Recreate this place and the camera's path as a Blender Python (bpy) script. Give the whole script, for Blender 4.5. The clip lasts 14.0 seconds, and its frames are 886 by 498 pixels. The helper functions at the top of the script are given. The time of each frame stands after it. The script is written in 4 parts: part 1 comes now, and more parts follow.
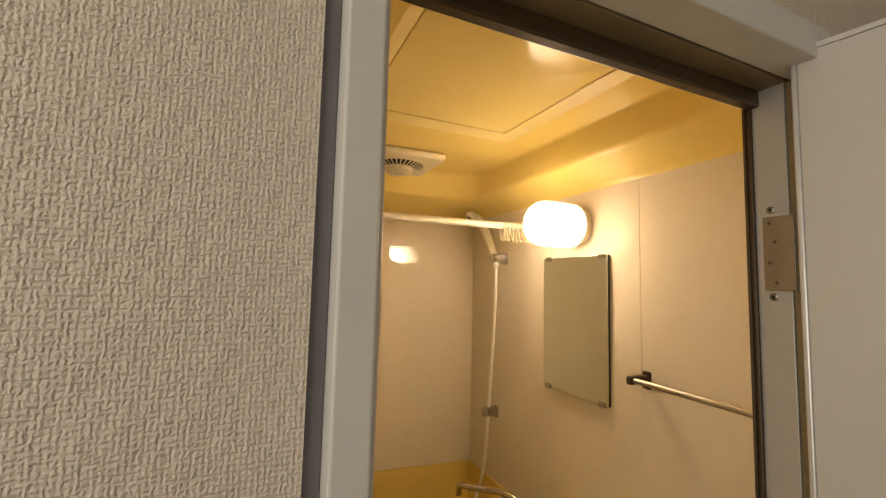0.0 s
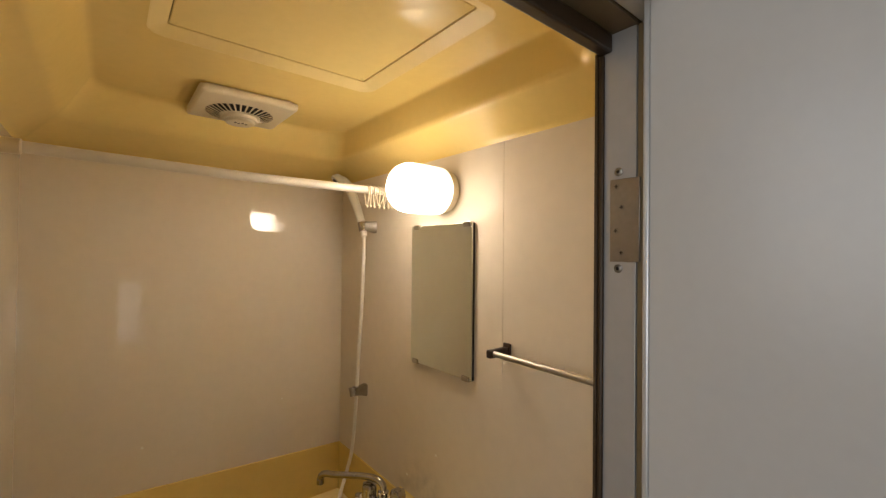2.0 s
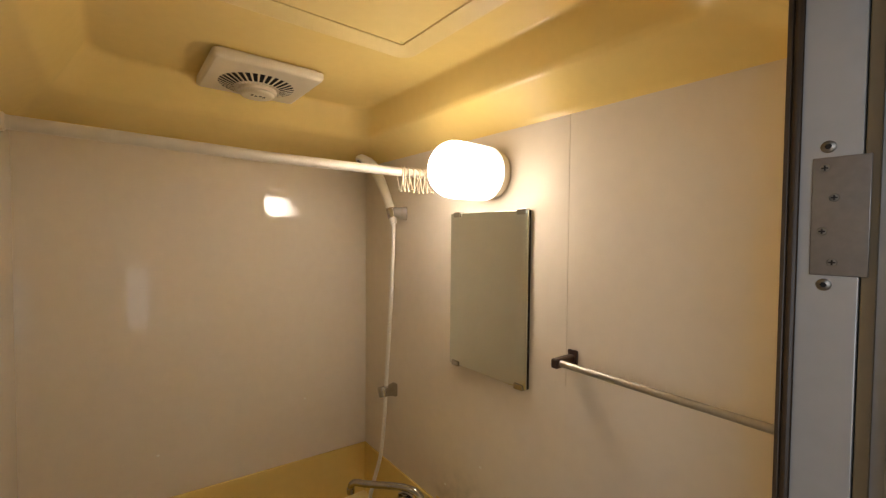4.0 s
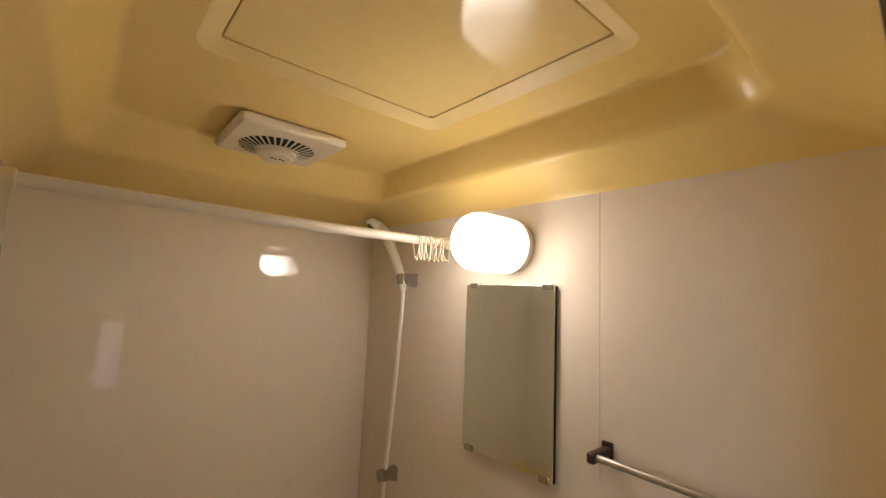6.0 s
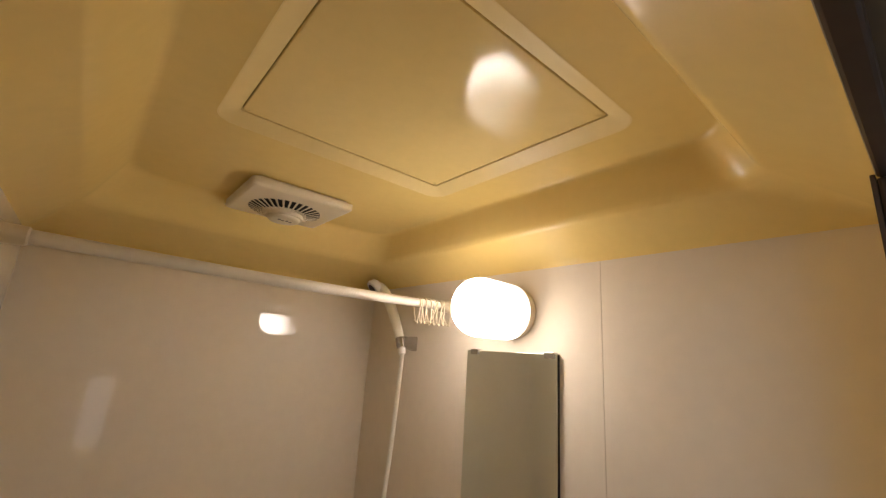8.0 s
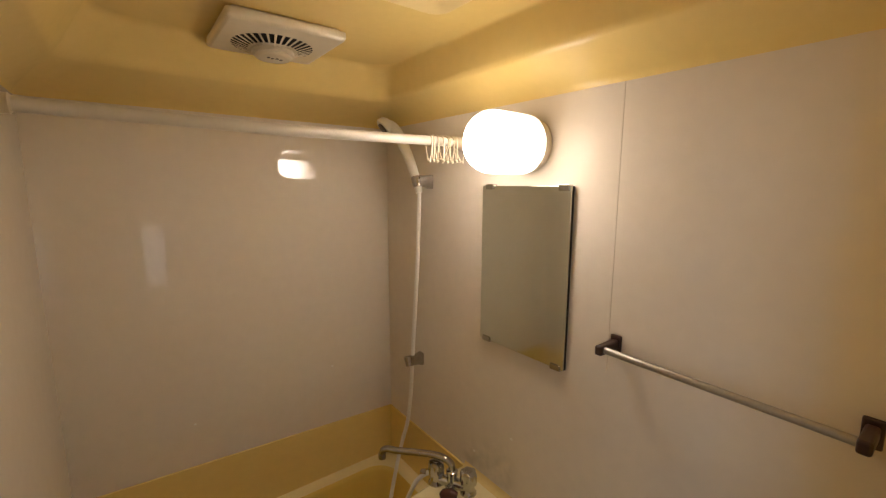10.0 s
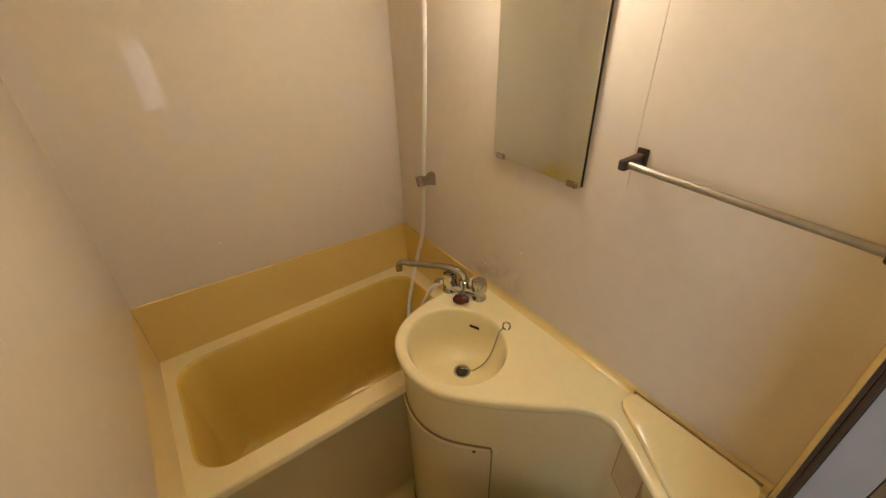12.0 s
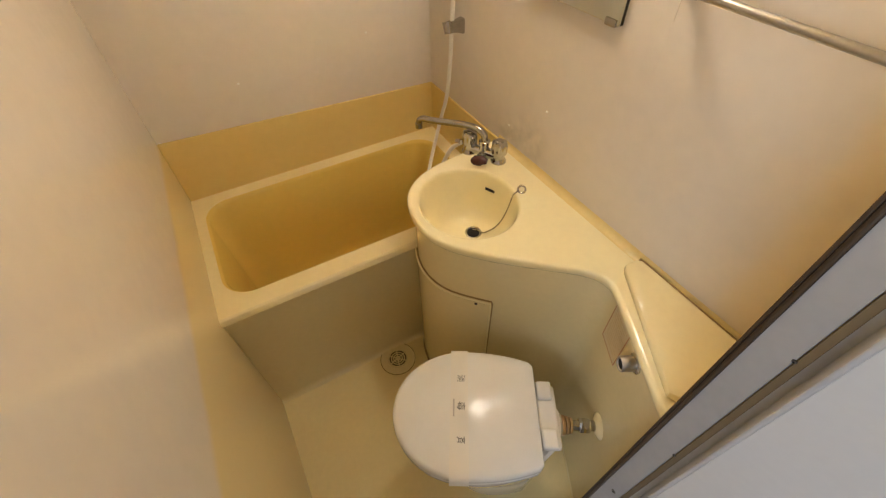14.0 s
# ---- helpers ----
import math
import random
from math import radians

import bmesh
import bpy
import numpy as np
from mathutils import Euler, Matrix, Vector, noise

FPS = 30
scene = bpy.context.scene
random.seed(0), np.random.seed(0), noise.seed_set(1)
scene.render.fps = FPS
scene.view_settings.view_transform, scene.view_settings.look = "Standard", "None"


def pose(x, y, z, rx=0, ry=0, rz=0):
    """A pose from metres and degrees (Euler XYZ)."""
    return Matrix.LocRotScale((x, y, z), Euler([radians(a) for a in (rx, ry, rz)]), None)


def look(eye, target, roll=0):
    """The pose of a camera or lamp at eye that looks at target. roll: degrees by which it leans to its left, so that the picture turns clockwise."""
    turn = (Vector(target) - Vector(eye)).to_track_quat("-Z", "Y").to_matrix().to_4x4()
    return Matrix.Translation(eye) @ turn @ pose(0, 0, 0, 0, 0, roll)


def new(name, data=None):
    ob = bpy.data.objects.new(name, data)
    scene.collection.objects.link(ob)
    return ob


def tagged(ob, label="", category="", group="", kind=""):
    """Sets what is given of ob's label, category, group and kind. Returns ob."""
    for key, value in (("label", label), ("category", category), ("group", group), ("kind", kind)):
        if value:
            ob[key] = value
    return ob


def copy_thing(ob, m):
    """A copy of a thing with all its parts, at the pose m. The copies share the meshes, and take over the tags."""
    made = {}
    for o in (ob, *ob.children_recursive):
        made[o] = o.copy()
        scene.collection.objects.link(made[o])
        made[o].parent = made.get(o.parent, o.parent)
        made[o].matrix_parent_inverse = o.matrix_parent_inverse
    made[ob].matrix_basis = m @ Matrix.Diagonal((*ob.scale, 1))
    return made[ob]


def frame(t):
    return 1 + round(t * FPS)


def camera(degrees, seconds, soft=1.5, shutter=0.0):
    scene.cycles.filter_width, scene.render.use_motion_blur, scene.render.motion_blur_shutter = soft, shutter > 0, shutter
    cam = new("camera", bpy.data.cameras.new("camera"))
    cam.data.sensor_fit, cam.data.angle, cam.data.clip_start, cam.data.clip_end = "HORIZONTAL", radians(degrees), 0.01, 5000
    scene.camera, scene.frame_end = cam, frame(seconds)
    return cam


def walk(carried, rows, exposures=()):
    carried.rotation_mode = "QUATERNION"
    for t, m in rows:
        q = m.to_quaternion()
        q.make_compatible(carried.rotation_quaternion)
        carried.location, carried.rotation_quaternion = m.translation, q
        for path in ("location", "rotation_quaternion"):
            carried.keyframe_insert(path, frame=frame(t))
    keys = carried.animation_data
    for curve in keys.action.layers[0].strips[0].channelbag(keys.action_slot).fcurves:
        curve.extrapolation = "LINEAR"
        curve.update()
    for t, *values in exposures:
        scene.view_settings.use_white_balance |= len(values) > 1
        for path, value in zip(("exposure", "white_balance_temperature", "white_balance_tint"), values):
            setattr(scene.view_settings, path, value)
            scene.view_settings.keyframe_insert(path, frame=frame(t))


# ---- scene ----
cam = camera(93.5, 14.0, soft=1.3)
PATH = [
    (0, (-0.927, -1.704, 1.579), (-0.105, 0.111, 1.745), 1.4),
    (0.5, (-0.846, -1.706, 1.587), (0.122, 0.037, 1.742), 1.0),
    (1, (-0.783, -1.7, 1.579), (0.31, -0.029, 1.689), 0.7),
    (1.5, (-0.771, -1.666, 1.587), (0.421, -0.061, 1.65), 0.7),
    (2, (-0.775, -1.637, 1.587), (0.482, -0.082, 1.612), 0.6),
    (2.5, (-0.778, -1.614, 1.586), (0.494, -0.071, 1.578), 0.6),
    (3, (-0.773, -1.578, 1.591), (0.491, -0.029, 1.545), 0.4),
    (3.2, (-0.769, -1.553, 1.592), (0.473, 0.013, 1.523), 0.3),
    (5.3, (-0.791, -1.353, 1.642), (0.491, 0.182, 1.658), 1.4),
    (5.5, (-0.803, -1.347, 1.639), (0.508, 0.16, 1.73), 1.6),
    (6, (-0.814, -1.368, 1.645), (0.474, 0.147, 1.858), 2.4),
    (6.5, (-0.818, -1.375, 1.648), (0.453, 0.12, 2.02), 3.1),
    (7, (-0.822, -1.379, 1.657), (0.419, 0.103, 2.146), 3.6),
    (7.2, (-0.820, -1.378, 1.654), (0.406, 0.103, 2.178), 4.0),
    (9.3, (-0.812, -1.373, 1.666), (0.436, 0.188, 1.755), 2.0),
    (9.5, (-0.803, -1.373, 1.675), (0.436, 0.197, 1.642), 1.4),
    (10, (-0.788, -1.374, 1.675), (0.412, 0.197, 1.37), 0.2),
    (10.5, (-0.774, -1.357, 1.672), (0.385, 0.177, 1.121), -0.5),
    (11, (-0.767, -1.346, 1.664), (0.339, 0.136, 0.903), -0.8),
    (11.5, (-0.766, -1.339, 1.653), (0.285, 0.089, 0.728), -0.8),
    (12, (-0.753, -1.334, 1.643), (0.218, 0.04, 0.561), -1.5),
    (12.5, (-0.754, -1.33, 1.629), (0.149, -0.023, 0.413), -1.6),
    (13, (-0.748, -1.344, 1.607), (0.073, -0.092, 0.281), -1.9),
    (13.5, (-0.752, -1.375, 1.578), (-0.007, -0.171, 0.166), -1.4),
    (14, (-0.731, -1.404, 1.559), (-0.084, -0.22, 0.082), -1.1),
]
walk(cam, [(t, look(eye, aim, lean)) for t, eye, aim, lean in PATH], exposures=[(0, 0.50, 9000, 13), (0.5, 0.50, 7350, 13), (1, 0.38, 7500, 13), (2, 0.30, 6750, 12), (3.2, 0.30, 6500, 12), (5.5, 0.20, 6100, 16), (9.5, 0.11, 6200, 16), (11, 0.38, 6500, 15), (11.5, 0.52, 6500, 14), (12.5, 1.05, 6450, 13), (14, 1.25, 6150, 12)])

# ---- light ----
world = bpy.data.worlds.new("world")
scene.world = world
world.use_nodes = True
wn = world.node_tree
sky = wn.nodes.new("ShaderNodeTexSky")
sky.sky_type, sky.sun_disc = "NISHITA", False
sky.sun_elevation, sky.sun_rotation = radians(35), radians(200)
wn.nodes["Background"].inputs["Strength"].default_value = 0.10
wn.links.new(sky.outputs[0], wn.nodes["Background"].inputs["Color"])


def area_lamp(name, m, w, h, power, colour):
    data = bpy.data.lights.new(name, "AREA")
    data.shape, data.size, data.size_y, data.energy, data.color = "RECTANGLE", w, h, power, colour
    ob = new(name, data)
    ob.matrix_world = m
    return ob


LAMP_GLOW = (4.5, 32.0)      # at the foot and at the tip of the globe
LAMP_TOP = 0.30              # share of that on the top of the globe, dimmed to spare the cove
WINDOW_POWER = 8.6
SMALL_WINDOW_POWER = 0.30

# ---- room sizes ----
WX0, WX1 = -0.965, 0.0       # side walls
WY0, WY1 = -1.355, 0.0       # door wall and far wall
WALL_TOP = 1.873
CEIL = 2.03
DECK = 0.795
RIM = 0.61
DOOR_X0, DOOR_X1, DOOR_TOP = -0.883, -0.262, 1.905
HALL_Y = -1.43               # hall side of the door wall


# ---- materials ----
def material(name, colour, rough=0.5, metal=0.0, spec=0.5, grain=0.0, grain_scale=60.0, stain=0.0, stain_scale=3.0,
             bump=0.0, bump_scale=200.0, rough_var=0.0, coat=0.0, stain_colour=None):
    m = bpy.data.materials.new(name)
    m.use_nodes = True
    nt = m.node_tree
    b = nt.nodes["Principled BSDF"]
    b.inputs["Roughness"].default_value = rough
    b.inputs["Metallic"].default_value = metal
    b.inputs["Specular IOR Level"].default_value = spec
    b.inputs["Coat Weight"].default_value = coat
    b.inputs["Coat Roughness"].default_value = 0.05
    geo = nt.nodes.new("ShaderNodeNewGeometry")
    c = (*colour, 1)
    b.inputs["Base Color"].default_value = c
    out = None
    if grain or stain:
        n1 = nt.nodes.new("ShaderNodeTexNoise")
        n1.inputs["Scale"].default_value, n1.inputs["Detail"].default_value = grain_scale, 4
        n2 = nt.nodes.new("ShaderNodeTexNoise")
        n2.inputs["Scale"].default_value, n2.inputs["Detail"].default_value = stain_scale, 3
        for n in (n1, n2):
            nt.links.new(geo.outputs["Position"], n.inputs["Vector"])
        r2 = nt.nodes.new("ShaderNodeMapRange")
        r2.inputs["From Min"].default_value, r2.inputs["From Max"].default_value = 0.2, 0.85
        r2.interpolation_type = "SMOOTHSTEP"
        r2.inputs["To Max"].default_value = stain
        nt.links.new(n2.outputs["Fac"], r2.inputs["Value"])
        mix = nt.nodes.new("ShaderNodeMix")
        mix.data_type = "RGBA"
        mix.inputs[6].default_value = c
        sc = stain_colour or tuple(v * 0.6 for v in colour)
        mix.inputs[7].default_value = (*sc, 1)
        nt.links.new(r2.outputs[0], mix.inputs[0])
        r1 = nt.nodes.new("ShaderNodeMapRange")
        r1.inputs["From Min"].default_value, r1.inputs["From Max"].default_value = 0.25, 0.75
        r1.inputs["To Min"].default_value, r1.inputs["To Max"].default_value = 1 - grain, 1 + grain
        nt.links.new(n1.outputs["Fac"], r1.inputs["Value"])
        hsv = nt.nodes.new("ShaderNodeHueSaturation")
        nt.links.new(mix.outputs[2], hsv.inputs["Color"])
        nt.links.new(r1.outputs[0], hsv.inputs["Value"])
        out = hsv.outputs[0]
        nt.links.new(out, b.inputs["Base Color"])
        if rough_var:
            rr = nt.nodes.new("ShaderNodeMapRange")
            rr.inputs["From Min"].default_value, rr.inputs["From Max"].default_value = 0.1, 0.9
            rr.inputs["To Min"].default_value, rr.inputs["To Max"].default_value = max(0.02, rough - rough_var), rough + rough_var
            nt.links.new(n2.outputs["Fac"], rr.inputs["Value"])
            nt.links.new(rr.outputs[0], b.inputs["Roughness"])
    if bump:
        nb = nt.nodes.new("ShaderNodeTexNoise")
        nb.inputs["Scale"].default_value, nb.inputs["Detail"].default_value = bump_scale, 3
        nt.links.new(geo.outputs["Position"], nb.inputs["Vector"])
        bp = nt.nodes.new("ShaderNodeBump")
        bp.inputs["Strength"].default_value, bp.inputs["Distance"].default_value = bump, 0.002
        nt.links.new(nb.outputs["Fac"], bp.inputs["Height"])
        nt.links.new(bp.outputs["Normal"], b.inputs["Normal"])
    return m


def tone_or_reflection(m, axis, edge, width, low, colour=(0.78, 0.615, 0.265)):
    """Blends a panel past an edge along an axis, unevenly, into the moulding's yellow or a painted reflection of it.
    """
    nt = m.node_tree
    b = nt.nodes["Principled BSDF"]
    link = b.inputs["Base Color"].links[0].from_socket
    geo = nt.nodes.new("ShaderNodeNewGeometry")
    sep = nt.nodes.new("ShaderNodeSeparateXYZ")
    nt.links.new(geo.outputs["Position"], sep.inputs[0])
    n = nt.nodes.new("ShaderNodeTexNoise")
    n.inputs["Scale"].default_value, n.inputs["Detail"].default_value = 6.0, 5
    nt.links.new(geo.outputs["Position"], n.inputs["Vector"])
    w = nt.nodes.new("ShaderNodeMath")
    w.operation = "MULTIPLY_ADD"
    w.inputs[1].default_value = width * 0.8
    nt.links.new(n.outputs["Fac"], w.inputs[0])
    nt.links.new(sep.outputs[axis], w.inputs[2])
    r = nt.nodes.new("ShaderNodeMapRange")
    r.interpolation_type = "SMOOTHSTEP"
    r.inputs["From Min"].default_value, r.inputs["From Max"].default_value = edge - width / 2 + 0.4 * width, edge + width / 2 + 0.4 * width
    r.inputs["To Min"].default_value, r.inputs["To Max"].default_value = low, 0.0
    nt.links.new(w.outputs[0], r.inputs["Value"])
    mix = nt.nodes.new("ShaderNodeMix")
    mix.data_type = "RGBA"
    nt.links.new(r.outputs[0], mix.inputs[0])
    nt.links.new(link, mix.inputs[6])
    mix.inputs[7].default_value = (*colour, 1)
    nt.links.new(mix.outputs[2], b.inputs["Base Color"])
    return m


def smudge(m, centre, radius, colour):
    """A cloudy grey patch of mould and soap film round a place."""
    nt = m.node_tree
    b = nt.nodes["Principled BSDF"]
    link = b.inputs["Base Color"].links[0].from_socket
    geo = nt.nodes.new("ShaderNodeNewGeometry")
    gap = nt.nodes.new("ShaderNodeVectorMath")
    gap.operation = "DISTANCE"
    gap.inputs[1].default_value = centre
    nt.links.new(geo.outputs["Position"], gap.inputs[0])
    cloud = nt.nodes.new("ShaderNodeTexNoise")
    cloud.inputs["Scale"].default_value, cloud.inputs["Detail"].default_value = 22.0, 5
    nt.links.new(geo.outputs["Position"], cloud.inputs["Vector"])
    edge = nt.nodes.new("ShaderNodeMapRange")
    edge.interpolation_type = "SMOOTHSTEP"
    edge.inputs["From Min"].default_value, edge.inputs["From Max"].default_value = radius, 0.0
    nt.links.new(gap.outputs["Value"], edge.inputs["Value"])
    spots = nt.nodes.new("ShaderNodeMapRange")
    spots.inputs["From Min"].default_value, spots.inputs["From Max"].default_value = 0.40, 0.68
    nt.links.new(cloud.outputs["Fac"], spots.inputs["Value"])
    amount = nt.nodes.new("ShaderNodeMath")
    amount.operation = "MULTIPLY"
    nt.links.new(edge.outputs[0], amount.inputs[0])
    nt.links.new(spots.outputs[0], amount.inputs[1])
    mix = nt.nodes.new("ShaderNodeMix")
    mix.data_type = "RGBA"
    nt.links.new(amount.outputs[0], mix.inputs[0])
    nt.links.new(link, mix.inputs[6])
    mix.inputs[7].default_value = (*colour, 1)
    nt.links.new(mix.outputs[2], b.inputs["Base Color"])
    return m


def white_panel(name, spec=0.75):
    return material(name, (0.72, 0.655, 0.555), 0.016, spec=spec, grain=0.02, grain_scale=30, stain=0.45, stain_scale=2.5,
                    bump=0.006, bump_scale=18, rough_var=0.008, stain_colour=(0.70, 0.60, 0.48))


WHITE_PANEL = white_panel("white_panel", 0.55)
LEFT_PANEL = tone_or_reflection(white_panel("left_panel", 1.0), 2, 0.825, 0.04, 0.8)
# the yellow at the door end is the door wall's reflection, put into the colour
RIGHT_PANEL = tone_or_reflection(white_panel("right_panel", 0.06), 1, -1.250, 0.035, 0.20)
smudge(RIGHT_PANEL, (0.0, -0.60, 0.86), 0.13, (0.56, 0.51, 0.43))
smudge(RIGHT_PANEL, (0.0, -0.50, 0.84), 0.09, (0.57, 0.51, 0.41))
YELLOW_FRP = material("yellow_frp", (0.77, 0.585, 0.208), 0.24, spec=0.36, grain=0.02, grain_scale=40, stain=0.35, stain_scale=4,
                      bump=0.02, bump_scale=40, rough_var=0.05, stain_colour=(0.70, 0.48, 0.15))
FRAME_FRP = material("frame_frp", (0.78, 0.63, 0.29), 0.42, spec=0.3, grain=0.02, grain_scale=40, stain=0.3, stain_scale=4, bump=0.03, bump_scale=40, stain_colour=(0.70, 0.48, 0.15))
HATCH_FRP = material("hatch_frp", (0.77, 0.605, 0.255), 0.11, spec=0.17, grain=0.02, grain_scale=40, stain=0.2, stain_scale=4, bump=0.03, bump_scale=14, rough_var=0.04, stain_colour=(0.72, 0.52, 0.19))
CREAM_FRP = material("cream_frp", (0.86, 0.768, 0.462), 0.15, spec=0.5, grain=0.02, grain_scale=50, stain=0.25, stain_scale=6,
                     rough_var=0.05, bump=0.02, bump_scale=50, stain_colour=(0.84, 0.73, 0.43))
RIM_FRP = material("rim_frp", (0.85, 0.73, 0.40), 0.15, grain=0.02, stain=0.3, stain_scale=6, bump=0.02, bump_scale=50, stain_colour=(0.80, 0.64, 0.29))
TUB_FRP = material("tub_frp", (0.76, 0.555, 0.135), 0.15, grain=0.02, grain_scale=40, stain=0.2, stain_scale=5, bump=0.02, bump_scale=40, stain_colour=(0.70, 0.48, 0.11))
PALE_FRP = material("pale_frp", (0.79, 0.68, 0.39), 0.11, grain=0.02, stain=0.12, stain_scale=5, bump=0.02, bump_scale=60,
                    stain_colour=(0.70, 0.56, 0.30))
FLOOR_FRP = material("floor_frp", (0.84, 0.71, 0.38), 0.17, grain=0.02, stain=0.25, stain_scale=7, bump=0.04, bump_scale=90,
                     stain_colour=(0.76, 0.58, 0.26))
WHITE_PLASTIC = material("white_plastic", (0.78, 0.76, 0.70), 0.3, grain=0.02, stain=0.15, stain_scale=15)
IVORY_PLASTIC = material("ivory_plastic", (0.70, 0.62, 0.46), 0.35, grain=0.02, stain=0.2, stain_scale=15)
TAN_PLASTIC = material("tan_plastic", (0.52, 0.44, 0.31), 0.35, grain=0.03, stain=0.25, stain_scale=20)
ROD_PLASTIC = material("rod_plastic", (0.60, 0.55, 0.47), 0.3, grain=0.02, stain=0.25, stain_scale=12)
CERAMIC = material("ceramic", (0.82, 0.80, 0.75), 0.06, coat=0.5, grain=0.01, stain=0.1, stain_scale=8)
LID_PLASTIC = material("lid_plastic", (0.80, 0.78, 0.73), 0.11, spec=0.10, grain=0.01, stain=0.1, stain_scale=9, bump=0.01, bump_scale=20)
CHROME = material("chrome", (0.56, 0.55, 0.53), 0.10, 1.0, grain=0.03, stain=0.4, stain_scale=60, rough_var=0.08)
DULL_CHROME = material("dull_chrome", (0.48, 0.46, 0.43), 0.22, 1.0, grain=0.05, stain=0.5, stain_scale=50, rough_var=0.1)
STEEL = material("steel", (0.43, 0.41, 0.375), 0.40, 1.0, grain=0.06, grain_scale=150, stain=0.12, stain_scale=20)
ALU = material("aluminium", (0.64, 0.635, 0.63), 0.36, 0.45, grain=0.03, grain_scale=90, stain=0.2, stain_scale=10, rough_var=0.06)
ALU_PAINT = material("painted_aluminium", (0.68, 0.685, 0.67), 0.4, 0.0, grain=0.02, stain=0.2, stain_scale=10, rough_var=0.06)
BRASS = material("aged_brass", (0.42, 0.27, 0.12), 0.4, 0.6, grain=0.1, stain=0.4, stain_scale=60)
JAMB_PAINT = material("jamb_paint", (0.47, 0.465, 0.46), 0.4, 0.3, grain=0.03, stain=0.2, stain_scale=12, rough_var=0.06)
GASKET = material("gasket", (0.06, 0.036, 0.018), 0.42, spec=0.45, grain=0.1, stain=0.3, stain_scale=20)
HEAD_BROWN = material("brown_anodised", (0.22, 0.165, 0.09), 0.5, grain=0.06, stain=0.3, stain_scale=15)
LEVER_RED = material("lever_red", (0.085, 0.022, 0.014), 0.25, grain=0.06, stain=0.2, stain_scale=60)
HINGE_STEEL = material("hinge_steel", (0.27, 0.25, 0.235), 0.36, 1.0, grain=0.06, grain_scale=150, stain=0.25, stain_scale=30)
SEALANT = material("grey_sealant", (0.17, 0.165, 0.18), 0.6, grain=0.05, stain=0.3, stain_scale=25, bump=0.1, bump_scale=150)
JOINT_BROWN = material("brown_joint", (0.30, 0.20, 0.075), 0.5, grain=0.1, stain=0.4, stain_scale=30)
SHELF_FRP = material("shelf_frp", (0.86, 0.755, 0.44), 0.16, grain=0.02, stain=0.3, stain_scale=8, bump=0.02, bump_scale=50, stain_colour=(0.80, 0.62, 0.28))
COVE_FRP = material("cove_frp", (0.80, 0.64, 0.28), 0.18, grain=0.03, stain=0.4, stain_scale=9, bump=0.02, bump_scale=50, stain_colour=(0.70, 0.50, 0.20))
SCREW = material("dark_screw", (0.28, 0.26, 0.23), 0.4, 1.0, grain=0.1, stain=0.4, stain_scale=90)
BROWN_PLASTIC = material("brown_plastic", (0.045, 0.022, 0.016), 0.3, grain=0.06, stain=0.2, stain_scale=40)
BLACK = material("black_rubber", (0.012, 0.011, 0.010), 0.8, grain=0.05)
DOOR_LAMINATE = material("door_laminate", (0.60, 0.58, 0.55), 0.30, grain=0.015, grain_scale=80, stain=0.12, stain_scale=3, rough_var=0.05,
                         bump=0.03, bump_scale=120)
PAPER = material("paper_band", (0.80, 0.76, 0.68), 0.6, grain=0.02, stain=0.1, stain_scale=30)
INK = material("ink", (0.03, 0.03, 0.03), 0.6, grain=0.05)
STICKER = material("sticker", (0.60, 0.48, 0.27), 0.35, grain=0.03, stain=0.2, stain_scale=40)
RED_INK = material("red_ink", (0.42, 0.17, 0.06), 0.5, grain=0.05)
GREY_INK = material("grey_ink", (0.50, 0.46, 0.41), 0.6, grain=0.05)
FAINT_INK = material("faint_ink", (0.50, 0.37, 0.19), 0.5, grain=0.05)
MIRROR = material("mirror_glass", (0.82, 0.87, 0.81), 0.11, 1.0, grain=0.01, stain=0.12, stain_scale=12)
PANEL_JOINT = material("panel_joint", (0.50, 0.42, 0.32), 0.6, grain=0.1)
GROUT = material("joint_dark", (0.20, 0.14, 0.06), 0.6, grain=0.1)
HALL_FLOOR = material("hall_floor", (0.46, 0.35, 0.23), 0.35, grain=0.08, stain=0.4, stain_scale=8)
HALL_CEILING = material("hall_ceiling", (0.78, 0.77, 0.74), 0.8, grain=0.03, bump=0.4, bump_scale=180)


